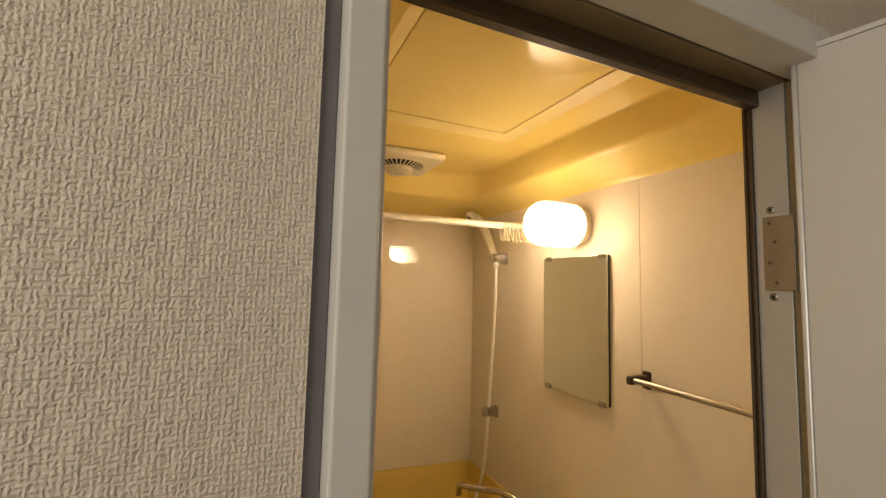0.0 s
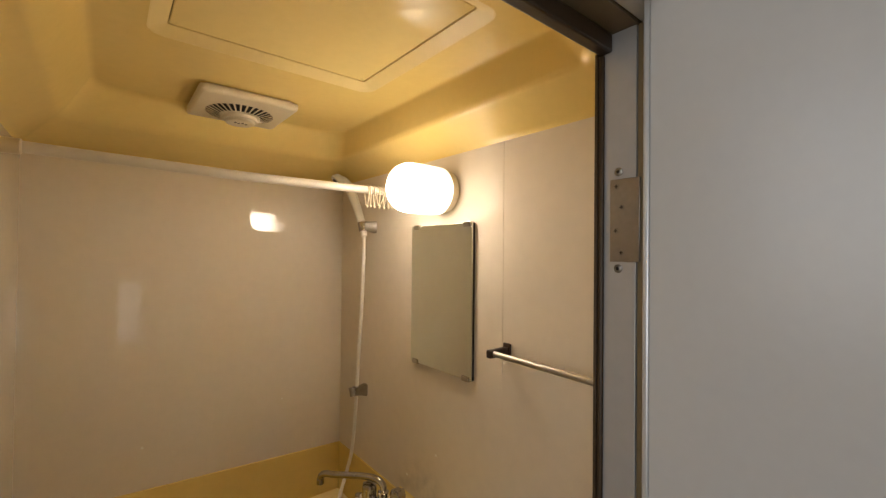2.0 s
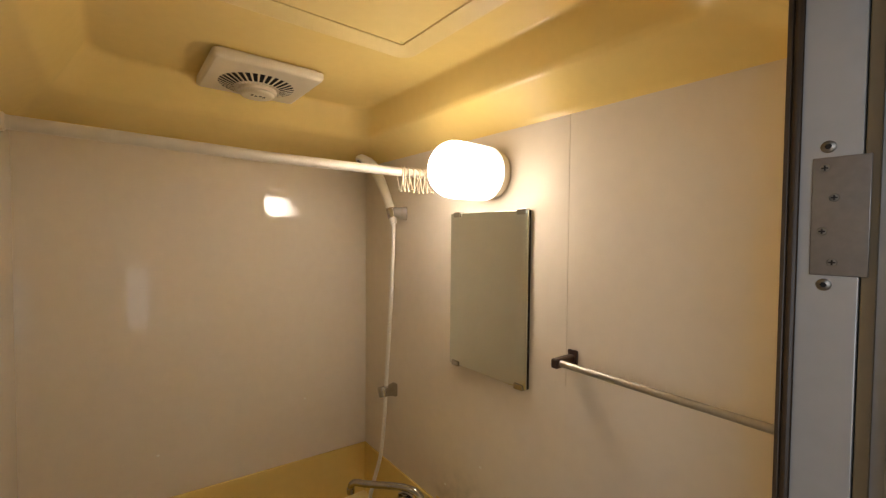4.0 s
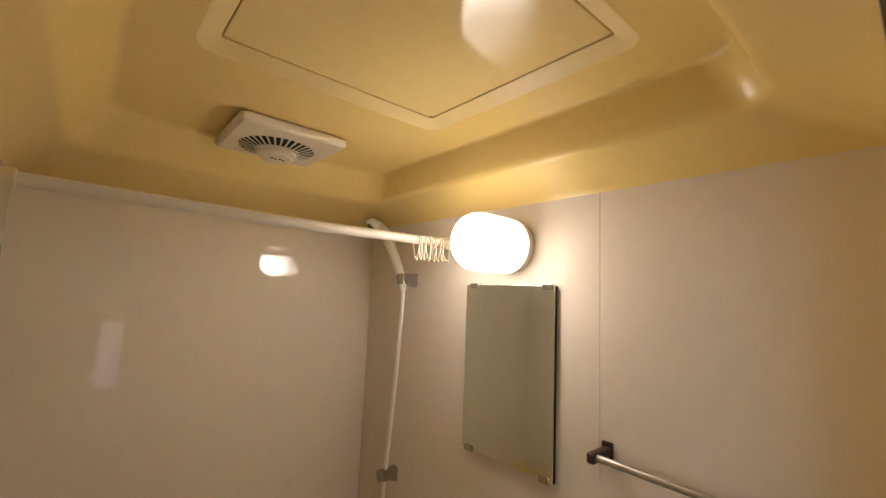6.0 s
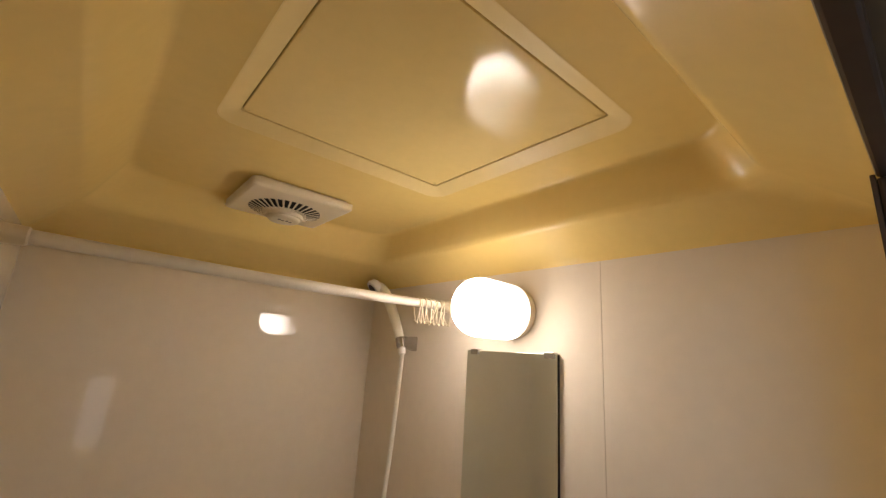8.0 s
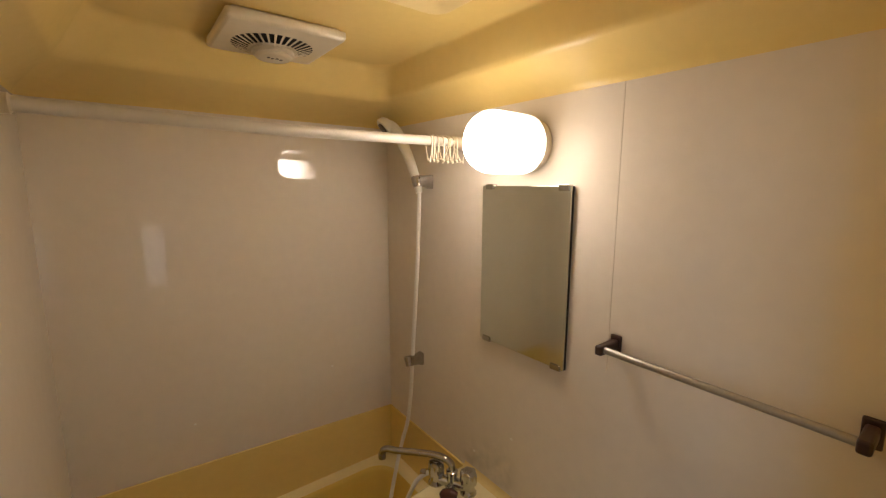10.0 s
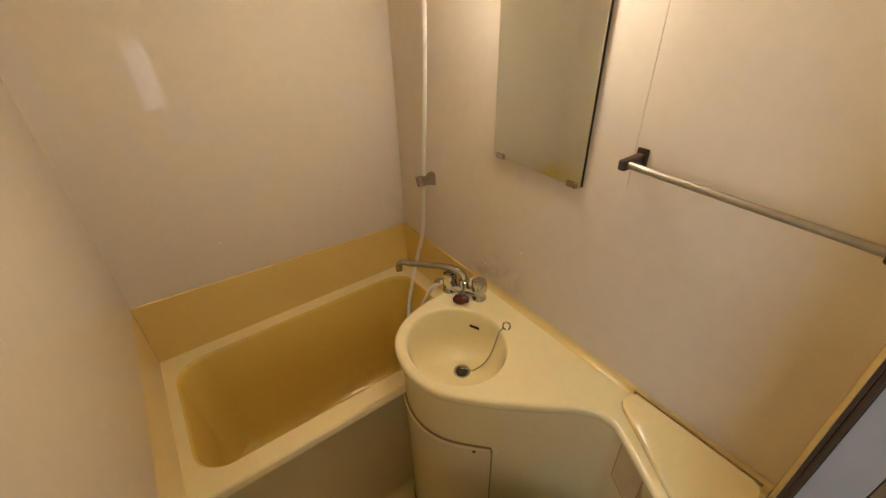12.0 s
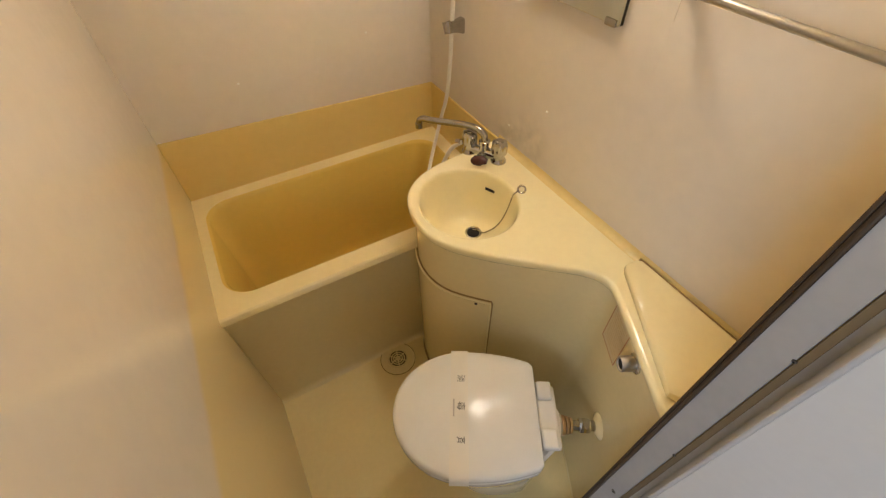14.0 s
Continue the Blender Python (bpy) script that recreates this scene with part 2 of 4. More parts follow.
def wallpaper_material():
    """Off-white vinyl wallpaper with a basket-weave relief: level and upright threads by turns on top."""
    m = material("woven_wallpaper", (0.72, 0.64, 0.56), 0.7, grain=0.03, grain_scale=40, stain=0.1, stain_scale=3)
    nt = m.node_tree
    b = nt.nodes["Principled BSDF"]
    geo = nt.nodes.new("ShaderNodeNewGeometry")

    def threads(axis, scale):
        w = nt.nodes.new("ShaderNodeTexWave")
        w.wave_type, w.bands_direction, w.wave_profile = "BANDS", axis, "SIN"
        for key, value in (("Scale", scale), ("Distortion", 3.4), ("Detail", 2.0), ("Detail Scale", 2.6), ("Detail Roughness", 0.6)):
            w.inputs[key].default_value = value
        nt.links.new(geo.outputs["Position"], w.inputs["Vector"])
        return w.outputs["Fac"]

    def grains(scale, lo, hi):
        n = nt.nodes.new("ShaderNodeTexNoise")
        n.inputs["Scale"].default_value, n.inputs["Detail"].default_value = scale, 1.5
        nt.links.new(geo.outputs["Position"], n.inputs["Vector"])
        g = nt.nodes.new("ShaderNodeMapRange")
        g.interpolation_type = "SMOOTHSTEP"
        g.inputs["From Min"].default_value, g.inputs["From Max"].default_value = lo, hi
        nt.links.new(n.outputs["Fac"], g.inputs["Value"])
        return g.outputs[0]

    def combine(op, p, q):
        c = nt.nodes.new("ShaderNodeMath")
        c.operation = op
        for i, v in enumerate((p, q)):
            if isinstance(v, float):
                c.inputs[i].default_value = v
            else:
                nt.links.new(v, c.inputs[i])
        return c.outputs[0]

    swap = nt.nodes.new("ShaderNodeMix")
    nt.links.new(grains(300.0, 0.36, 0.64), swap.inputs[0])
    nt.links.new(threads("Z", 92.0), swap.inputs[2])
    nt.links.new(threads("X", 98.0), swap.inputs[3])
    height = combine("ADD", swap.outputs[0], combine("MULTIPLY", grains(320.0, 0.3, 0.7), 0.25))
    height = combine("ADD", height, combine("MULTIPLY", grains(110.0, 0.3, 0.7), 0.9))
    bp = nt.nodes.new("ShaderNodeBump")
    bp.inputs["Strength"].default_value, bp.inputs["Distance"].default_value = 1.0, 0.00068
    nt.links.new(height, bp.inputs["Height"])
    nt.links.new(bp.outputs["Normal"], b.inputs["Normal"])
    return m


WALLPAPER = wallpaper_material()


def glow_material(name, colour, low, high, x0, x1, z0, z1):
    """Lit opal glass, its glow graded by hand: weaker at foot and top to spare wall and cove."""
    m = bpy.data.materials.new(name)
    m.use_nodes = True
    nt = m.node_tree
    b = nt.nodes["Principled BSDF"]
    b.inputs["Base Color"].default_value = (0.85, 0.82, 0.76, 1)
    b.inputs["Roughness"].default_value = 0.25
    b.inputs["Emission Color"].default_value = (*colour, 1)
    geo = nt.nodes.new("ShaderNodeNewGeometry")
    sep = nt.nodes.new("ShaderNodeSeparateXYZ")
    nt.links.new(geo.outputs["Position"], sep.inputs[0])
    r = nt.nodes.new("ShaderNodeMapRange")
    r.interpolation_type = "SMOOTHSTEP"
    for key, value in (("From Min", x0), ("From Max", x1), ("To Min", low), ("To Max", high)):
        r.inputs[key].default_value = value
    nt.links.new(sep.outputs[0], r.inputs["Value"])
    top = nt.nodes.new("ShaderNodeMapRange")
    top.interpolation_type = "SMOOTHSTEP"
    for key, value in (("From Min", z0), ("From Max", z1), ("To Min", 1.32), ("To Max", LAMP_TOP)):
        top.inputs[key].default_value = value
    nt.links.new(sep.outputs[2], top.inputs["Value"])
    both = nt.nodes.new("ShaderNodeMath")
    both.operation = "MULTIPLY"
    nt.links.new(r.outputs[0], both.inputs[0])
    nt.links.new(top.outputs[0], both.inputs[1])
    nt.links.new(both.outputs[0], b.inputs["Emission Strength"])
    return m


GLOBE = glow_material("lit_opal_glass", (1.0, 0.855, 0.675), *LAMP_GLOW, -0.045, -0.170, 1.735, 1.825)


# ---- mesh helpers ----
def smooth(bm, angle=40):
    flat = bm.faces.layers.int.get("flat")
    for f in bm.faces:
        f.smooth = not (flat and f[flat])
    lim = radians(angle)
    for e in bm.edges:
        if len(e.link_faces) == 2 and e.calc_face_angle(0) > lim:
            e.smooth = False


def place_of(ob):
    p = ob.location.copy()
    while ob.parent:
        ob = ob.parent
        p += ob.location
    return p


def part(name, bm, mat, parent=None, label="", soft=40):
    """One mesh object from a bmesh in room coordinates, with its origin in its middle."""
    bmesh.ops.recalc_face_normals(bm, faces=bm.faces[:])
    if soft:
        smooth(bm, soft)
    lo = Vector([min(v.co[i] for v in bm.verts) for i in range(3)])
    hi = Vector([max(v.co[i] for v in bm.verts) for i in range(3)])
    c = Vector(((lo.x + hi.x) / 2, (lo.y + hi.y) / 2, lo.z))
    bmesh.ops.translate(bm, vec=-c, verts=bm.verts[:])
    me = bpy.data.meshes.new(name)
    bm.to_mesh(me)
    bm.free()
    me.materials.append(mat)
    ob = new(name, me)
    if parent:
        ob.parent = parent
        c = c - place_of(parent)
    ob.location = c
    if label:
        ob["label"] = label
    return ob


def thing(name, base, label, category, group="", kind=""):
    ob = new(name)
    ob.location = base
    ob.empty_display_size = 0.05
    return tagged(ob, label, category, group, kind)


def box(x0, x1, y0, y1, z0, z1, bevel=0.0, seg=2, bm=None):
    b = bm or bmesh.new()
    r = bmesh.ops.create_cube(b, size=1)
    for v in r["verts"]:
        v.co = Vector((x0 if v.co.x < 0 else x1, y0 if v.co.y < 0 else y1, z0 if v.co.z < 0 else z1))
    if bevel:
        es = list({e for v in r["verts"] for e in v.link_edges})
        bmesh.ops.bevel(b, geom=es, offset=bevel, segments=seg, affect="EDGES", profile=0.5)
        flat = b.faces.layers.int.get("flat") or b.faces.layers.int.new("flat")
        b.faces.ensure_lookup_table()
        for f in b.faces:
            f.normal_update()
            if max(abs(c) for c in f.normal) > 0.9999:
                f[flat] = 1
    return b


def moved(bm, m):
    bmesh.ops.transform(bm, matrix=m, verts=bm.verts[:])
    return bm


def loops(rows, closed=True, cap0=False, cap1=False, bm=None):
    """Skin over rows of points, each row a loop of the same length."""
    b = bm or bmesh.new()
    vr = [[b.verts.new(p) for p in row] for row in rows]
    n = len(vr[0])
    for a, c in zip(vr, vr[1:]):
        for i in range(n if closed else n - 1):
            j = (i + 1) % n
            b.faces.new((a[i], a[j], c[j], c[i]))
    if cap0:
        b.faces.new(vr[0][::-1])
    if cap1:
        b.faces.new(vr[-1])
    return b


def lathe(profile, origin, axis, seg=32, bm=None):
    """Profile of (radius, height) turned about an axis."""
    q = Vector(axis).normalized().to_track_quat("Z", "Y")
    o = Vector(origin)
    rows = []
    for r, h in profile:
        r = max(r, 1e-4)
        rows.append([o + q @ Vector((r * math.cos(2 * math.pi * i / seg), r * math.sin(2 * math.pi * i / seg), h)) for i in range(seg)])
    return loops(rows, True, True, True, bm)


def open_lathe(profile, origin, axis, seg=32):
    """As lathe, but open at its first end."""
    q = Vector(axis).normalized().to_track_quat("Z", "Y")
    o = Vector(origin)
    rows = [[o + q @ Vector((max(r, 1e-4) * math.cos(2 * math.pi * i / seg), max(r, 1e-4) * math.sin(2 * math.pi * i / seg), h)) for i in range(seg)] for r, h in profile]
    return loops(rows, True, False, True)


def spline(pts, n=8, closed=False):
    """Catmull-Rom points through a few control points."""
    p = [Vector(a) for a in pts]
    k = len(p)
    out = []
    for i in range(k if closed else k - 1):
        if closed:
            a, b, c, d = p[(i - 1) % k], p[i], p[(i + 1) % k], p[(i + 2) % k]
        else:
            a, b, c, d = p[max(i - 1, 0)], p[i], p[i + 1], p[min(i + 2, k - 1)]
        for j in range(n):
            t = j / n
            out.append(0.5 * ((2 * b) + (c - a) * t + (2 * a - 5 * b + 4 * c - d) * t * t + (3 * b - a - 3 * c + d) * t ** 3))
    if not closed:
        out.append(p[-1].copy())
    return out


def tube(pts, radius, seg=12, bm=None):
    """A round tube along points; radius is a number or one for each point."""
    pts = [Vector(p) for p in pts]
    rows, side = [], None
    for i, p in enumerate(pts):
        d = (pts[min(i + 1, len(pts) - 1)] - pts[max(i - 1, 0)]).normalized()
        if side is None:
            side = d.orthogonal().normalized()
        side = (side - d * side.dot(d)).normalized()
        up = d.cross(side)
        r = radius[i] if isinstance(radius, (list, tuple)) else radius
        rows.append([p + (side * math.cos(2 * math.pi * k / seg) + up * math.sin(2 * math.pi * k / seg)) * r for k in range(seg)])
    return loops(rows, True, True, True, bm)


def torus(origin, axis, big, small, seg=24, ring=8, bm=None):
    q = Vector(axis).normalized().to_track_quat("Z", "Y")
    o = Vector(origin)
    rows = []
    for i in range(seg + 1):
        a = 2 * math.pi * i / seg
        rows.append([o + q @ Vector(((big + small * math.cos(2 * math.pi * k / ring)) * math.cos(a),
                                     (big + small * math.cos(2 * math.pi * k / ring)) * math.sin(a),
                                     small * math.sin(2 * math.pi * k / ring))) for k in range(ring)])
    b = loops(rows, True, False, False, bm)
    bmesh.ops.remove_doubles(b, verts=b.verts[:], dist=1e-5)
    return b


def round_rect(x0, x1, y0, y1, z, r, seg=8):
    out = []
    for cx, cy, a0 in ((x1 - r, y1 - r, 0), (x0 + r, y1 - r, 90), (x0 + r, y0 + r, 180), (x1 - r, y0 + r, 270)):
        for i in range(seg + 1):
            a = radians(a0 + 90 * i / seg)
            out.append(Vector((cx + r * math.cos(a), cy + r * math.sin(a), z)))
    return out


def fill_between(outer, inners):
    """A flat sheet bounded by an outer loop, with holes."""
    b = bmesh.new()
    es = []
    for loop in (outer, *inners):
        vs = [b.verts.new(p) for p in loop]
        es += [b.edges.new((vs[i], vs[(i + 1) % len(vs)])) for i in range(len(vs))]
    bmesh.ops.triangle_fill(b, edges=es, use_beauty=True)
    return b


def offset_loop(pts, d, z=None, closed=False):
    """Points moved sideways in plan by d (to the left of the way they run)."""
    out = []
    n = len(pts)
    for i, p in enumerate(pts):
        a = pts[(i - 1) % n] if closed else pts[max(i - 1, 0)]
        c = pts[(i + 1) % n] if closed else pts[min(i + 1, n - 1)]
        t = (c - a).normalized()
        out.append(Vector((p.x - t.y * d, p.y + t.x * d, p.z if z is None else z)))
    return out


# ---- walls, floor, ceiling ----
T = 0.05


def structure(name, bm, mat, label, category="wall", soft=40):
    return tagged(part(name, bm, mat, soft=soft), label, category, kind="structure")


structure("wall_far", box(WX0 - T, WX1 + T, WY1, WY1 + T, 0, WALL_TOP + 0.25), WHITE_PANEL, "glossy off-white moulded bathroom wall panel above the bathtub")
structure("wall_left", box(WX0 - T, WX0, WY0, WY1, 0, WALL_TOP + 0.25), LEFT_PANEL, "glossy off-white moulded bathroom wall panel with a yellow lower part")
SEAM = -0.919
wall_right = tagged(new("wall_right"), "glossy off-white bathroom wall in two panels with a fine joint", "wall", kind="structure")
for y0, y1 in ((SEAM + 0.0006, WY1), (WY0, SEAM - 0.0006)):
    part("panel", box(WX1, WX1 + T, y0, y1, 0, WALL_TOP + 0.25, 0.0008), RIGHT_PANEL, wall_right)
part("joint_backing", box(WX1 + 0.0012, WX1 + T - 0.002, SEAM - 0.0022, SEAM + 0.0022, 0.02, WALL_TOP), PANEL_JOINT, wall_right)
part("joint_filler", box(WX1 + 0.0002, WX1 + 0.0012, SEAM - 0.0014, SEAM + 0.0014, 0.02, 1.285), RIGHT_PANEL, wall_right)

# door wall, with the opening through it
door_wall = tagged(new("wall_door"), "yellow moulded panel wall round the bathroom doorway", "wall", kind="structure")
part("panel", box(DOOR_X1, WX1 + T, HALL_Y + 0.022, WY0, 0, 2.12), YELLOW_FRP, door_wall)
part("panel", box(WX0 - T, DOOR_X0, HALL_Y + 0.022, WY0, 0, 2.12), YELLOW_FRP, door_wall)
part("panel", box(DOOR_X0, DOOR_X1, HALL_Y + 0.022, WY0, DOOR_TOP, 2.12), YELLOW_FRP, door_wall)

structure("floor", box(WX0 - T, WX1 + T, WY0 - 0.02, WY1, -0.06, 0.0), FLOOR_FRP, "cream yellow moulded plastic bathroom floor pan", "floor")

# domed ceiling with a coved edge
LEDGE = (0.095, 0.092, 0.115, 0.140)    # inset of the riser's foot at x0, x1, y0, y1
DOME = (0.152, 0.108, 0.145, 0.186)     # and of its top
HX0, HX1, HY0, HY1 = -0.685, -0.249, -1.077, -0.643   # hatch


def cove(f, g, z, r):
    i, j, k, m = (p * f + q * g for p, q in zip(LEDGE, DOME))
    return round_rect(WX0 + i, WX1 - j, WY0 + k, WY1 - m, z, r)


PROFILE = [(0.0, 0.0, WALL_TOP, 0.02), (0.03, 0.0, WALL_TOP + 0.006, 0.022), (0.10, 0.0, WALL_TOP + 0.014, 0.03), (0.80, 0.0, 1.931, 0.05), (0.90, 0.0, 1.935, 0.055),
           (0.97, 0.0, 1.940, 0.058), (0.85, 0.15, 1.952, 0.06), (0.12, 0.88, 2.0165, 0.072), (0.04, 0.96, 2.0235, 0.074), (0.0, 1.02, 2.0278, 0.075), (0.0, 1.07, CEIL, 0.076)]
cb = loops([cove(*p) for p in PROFILE])
sheet = fill_between(cove(*PROFILE[-1]), [round_rect(HX0 - 0.034, HX1 + 0.034, HY0 - 0.034, HY1 + 0.034, CEIL, 0.035)])
tmp = bpy.data.meshes.new("tmp")
sheet.to_mesh(tmp)
sheet.free()
cb.from_mesh(tmp)
bpy.data.meshes.remove(tmp)
bmesh.ops.remove_doubles(cb, verts=cb.verts[:], dist=1e-4)
structure("ceiling", cb, YELLOW_FRP, "glossy yellow moulded domed bathroom ceiling with coved edges", "ceiling", 50)
structure("ceiling_shell", box(WX0 - T, WX1 + T, WY0 - 0.02, WY1 + T, 2.125, 2.16), HALL_CEILING, "plain slab above the bathroom", "ceiling")

# lower moulded part: upstands round the tub and along the left wall
up = box(WX0, WX1, WY1 - 0.008, WY1 - 0.0005, RIM - 0.02, 0.800, 0.003)
for v in up.verts:
    if v.co.z > 0.7:
        v.co.z += 0.038 * v.co.x / WX0      # its top edge rises towards the left wall
structure("upstand_far", up, YELLOW_FRP, "yellow moulded upstand behind the bathtub", "upstand")
structure("upstand_right", box(WX1 - 0.008, WX1 - 0.0005, -0.47, WY1 - 0.008, RIM - 0.02, 0.80, 0.003), YELLOW_FRP, "yellow moulded upstand beside the wash counter", "upstand")

# ---- bathtub ----
tub = thing("bathtub", (WX0 + 0.48, -0.29, 0), "deep yellow moulded plastic bathtub, empty", "bathtub")
TX0, TX1, TY0, TY1 = WX0 - 0.002, WX1 - 0.008, -0.580, WY1 - 0.008
inner = [(-0.934, -0.060, -0.512, -0.058, RIM, 0.085), (-0.930, -0.064, -0.507, -0.062, RIM - 0.004, 0.085), (-0.926, -0.068, -0.503, -0.066, RIM - 0.014, 0.085),
         (-0.905, -0.090, -0.485, -0.080, 0.36, 0.09), (-0.890, -0.100, -0.475, -0.090, 0.22, 0.09), (-0.875, -0.115, -0.460, -0.105, 0.165, 0.09),
         (-0.840, -0.150, -0.425, -0.140, 0.140, 0.08)]
part("basin", loops([round_rect(*r) for r in inner], True, False, True), TUB_FRP, tub, "saturated yellow inside of the tub")
rim = fill_between(round_rect(TX0, TX1, TY0 + 0.012, TY1, RIM, 0.004), [round_rect(*inner[0])])
part("rim", rim, RIM_FRP, tub, "pale yellow rounded rim")
fp = []
for y, z in ((TY0 + 0.012, RIM), (TY0 + 0.005, RIM - 0.002), (TY0 + 0.001, RIM - 0.008), (TY0, RIM - 0.02), (TY0 + 0.012, RIM - 0.035), (TY0 + 0.050, 0.03),
             (TY0 + 0.048, 0.012), (TY0 + 0.042, 0.004), (TY0 + 0.034, 0.001)):
    fp.append([Vector((TX0, y, z)), Vector((TX1, y, z))])
part("front_panel", loops(fp, False), PALE_FRP, tub, "dull cream front panel")

# ---- wash counter ----
vanity = thing("wash_counter", (-0.15, -0.9, 0), "cream yellow moulded wash counter with a round basin and curved front", "wash counter")
FRONT = spline([(-0.010, -0.455, DECK), (-0.090, -0.458, DECK), (-0.178, -0.465, DECK), (-0.262, -0.479, DECK), (-0.338, -0.514, DECK), (-0.390, -0.575, DECK),
                (-0.411, -0.674, DECK), (-0.388, -0.771, DECK), (-0.313, -0.864, DECK), (-0.213, -0.956, DECK), (-0.145, -1.016, DECK), (-0.117, -1.066, DECK),
                (-0.136, -1.128, DECK), (-0.256, -1.352, DECK)], 6)
BC = Vector((-0.246, -0.669, 0))


def oval(rx, ry, z, cx=BC.x, cy=BC.y, n=48):
    return [Vector((cx + rx * math.cos(2 * math.pi * i / n), cy + ry * math.sin(2 * math.pi * i / n), z)) for i in range(n)]


deck_edge = offset_loop(FRONT, 0.010)
part("deck", fill_between(deck_edge + [Vector((-0.002, -1.352, DECK)), Vector((-0.002, -0.465, DECK))], [oval(0.141, 0.153, DECK)]), CREAM_FRP, vanity)
lip = [(0.010, DECK), (0.006, DECK - 0.0008), (0.0025, DECK - 0.003), (0.0005, DECK - 0.007), (0.0, DECK - 0.012), (0.0005, DECK - 0.020), (0.004, DECK - 0.026),
       (0.010, DECK - 0.029), (0.018, DECK - 0.030)]
part("edge", loops([offset_loop(FRONT, d, z) for d, z in lip], False), CREAM_FRP, vanity)
bowl = [(0.141, 0.153, DECK, 0), (0.138, 0.150, DECK - 0.001, 0), (0.135, 0.147, DECK - 0.005, 0), (0.132, 0.144, DECK - 0.014, 0), (0.127, 0.138, DECK - 0.045, 0.05),
        (0.117, 0.128, DECK - 0.085, 0.15), (0.100, 0.110, DECK - 0.118, 0.35), (0.076, 0.084, DECK - 0.140, 0.6), (0.047, 0.053, DECK - 0.152, 0.85),
        (0.024, 0.024, DECK - 0.157, 1.0)]
DR = Vector((-0.212, -0.652, DECK - 0.157))
part("bowl", loops([oval(rx, ry, z, BC.x + (DR.x - BC.x) * k, BC.y + (DR.y - BC.y) * k) for rx, ry, z, k in bowl]), CREAM_FRP, vanity, soft=60)
APRON = offset_loop(FRONT, 0.018)
skirt = APRON[22:]
part("apron", loops([[Vector((p.x, p.y, z)) for p in skirt] for z in (DECK - 0.030, 0.6, 0.4, 0.2, 0.05, 0.0)], False), PALE_FRP, vanity, "dull cream curved front")
# drain, overflow, plug chain
part("drain", lathe([(0.019, -0.012), (0.0195, 0.001), (0.0235, 0.0030), (0.026, 0.0008), (0.0265, -0.002)], DR, (0, 0, 1)), CHROME, vanity, "chrome drain ring")
plug = part("plug", lathe([(0.0195, -0.004), (0.019, 0.0012), (0.015, 0.0020), (0.010, 0.0032), (0.0, 0.0036)], DR, (0, 0, 1), 24), BLACK, vanity, "black rubber plug in the drain")
part("plug_ring", torus(DR + Vector((0.004, 0.002, 0.008)), (0.5, 0.5, 0.6), 0.0062, 0.0015, 18, 6), CHROME, plug)


def on_bowl(a, k, inward=0.0, lift=0.0):
    """A place on the bowl's wall at angle a, between the profile rows (k may be a fraction)."""
    i = min(int(k), len(bowl) - 2)
    t = k - i
    rx, ry, z, s = (p + (q - p) * t for p, q in zip(bowl[i], bowl[i + 1]))
    return Vector((BC.x + (DR.x - BC.x) * s + (rx - inward) * math.cos(a), BC.y + (DR.y - BC.y) * s + (ry - inward) * math.sin(a), z + lift))


OA = radians(25)
oc = on_bowl(OA, 4.2)
along = (on_bowl(OA + 0.05, 4.2) - on_bowl(OA - 0.05, 4.2)).normalized()
down = (on_bowl(OA, 4.5) - on_bowl(OA, 3.9)).normalized()
face = along.cross(down).normalized()
ov = box(-0.017, 0.017, -0.0048, 0.0048, -0.002, 0.002, 0.0018)
part("overflow_slot", moved(ov, Matrix.Translation(oc) @ Matrix((along, down, face)).transposed().to_4x4()), BLACK, vanity, "black overflow slot")
CH = Vector((-0.096, -0.711, DECK))
part("chain_stay", torus(CH + Vector((0, 0, 0.007)), (-0.4, -0.45, 0.6), 0.0105, 0.0028, 20, 8), DULL_CHROME, vanity)
ca = [radians(v) for v in (-16, -15, -14, -13, -14, -18, -26, -35)]
chain = spline([CH + Vector((-0.008, 0.004, 0.004))] + [on_bowl(v, k, 0.003, 0.003) for v, k in zip(ca, (0.3, 2.5, 4.0, 5.0, 6.0, 7.0, 8.0, 8.6))] + [DR + Vector((0.008, 0, 0.008))], 9)
cbm = bmesh.new()
for p in chain:
    bmesh.ops.create_icosphere(cbm, subdivisions=1, radius=0.0024, matrix=Matrix.Translation(p))
tube(chain, 0.0010, 5, cbm)
part("plug_chain", cbm, DULL_CHROME, vanity, "fine ball chain")
# access panel, raised on the apron
strip = offset_loop(FRONT, 0.013)[24:50]
PT = 0.586
pan = loops([[Vector((p.x, p.y, z)) for p in strip] for z in (0.03, 0.2, 0.4, PT - 0.01)], False)
access = part("access_panel", pan, PALE_FRP, vanity, "removable access panel with a rounded edge")
part("panel_trim", tube([Vector((p.x, p.y, PT - 0.008)) for p in offset_loop(FRONT, 0.0135)[24:50]]
                        + [Vector((strip[-1].x, strip[-1].y, z)) for z in (PT - 0.016, 0.5, 0.3, 0.03)], 0.0042, 8), CREAM_FRP, access)
pe = strip[-1] + (strip[-1] - strip[-2]).normalized() * 0.004
part("panel_joint", tube([Vector((p.x, p.y, PT - 0.0015)) for p in offset_loop(FRONT, 0.0165)[24:50]] + [Vector((pe.x, pe.y, z)) for z in (PT - 0.008, 0.5, 0.3, 0.03)], 0.0030, 6), JOINT_BROWN, access, "dirty brown joint round the panel")
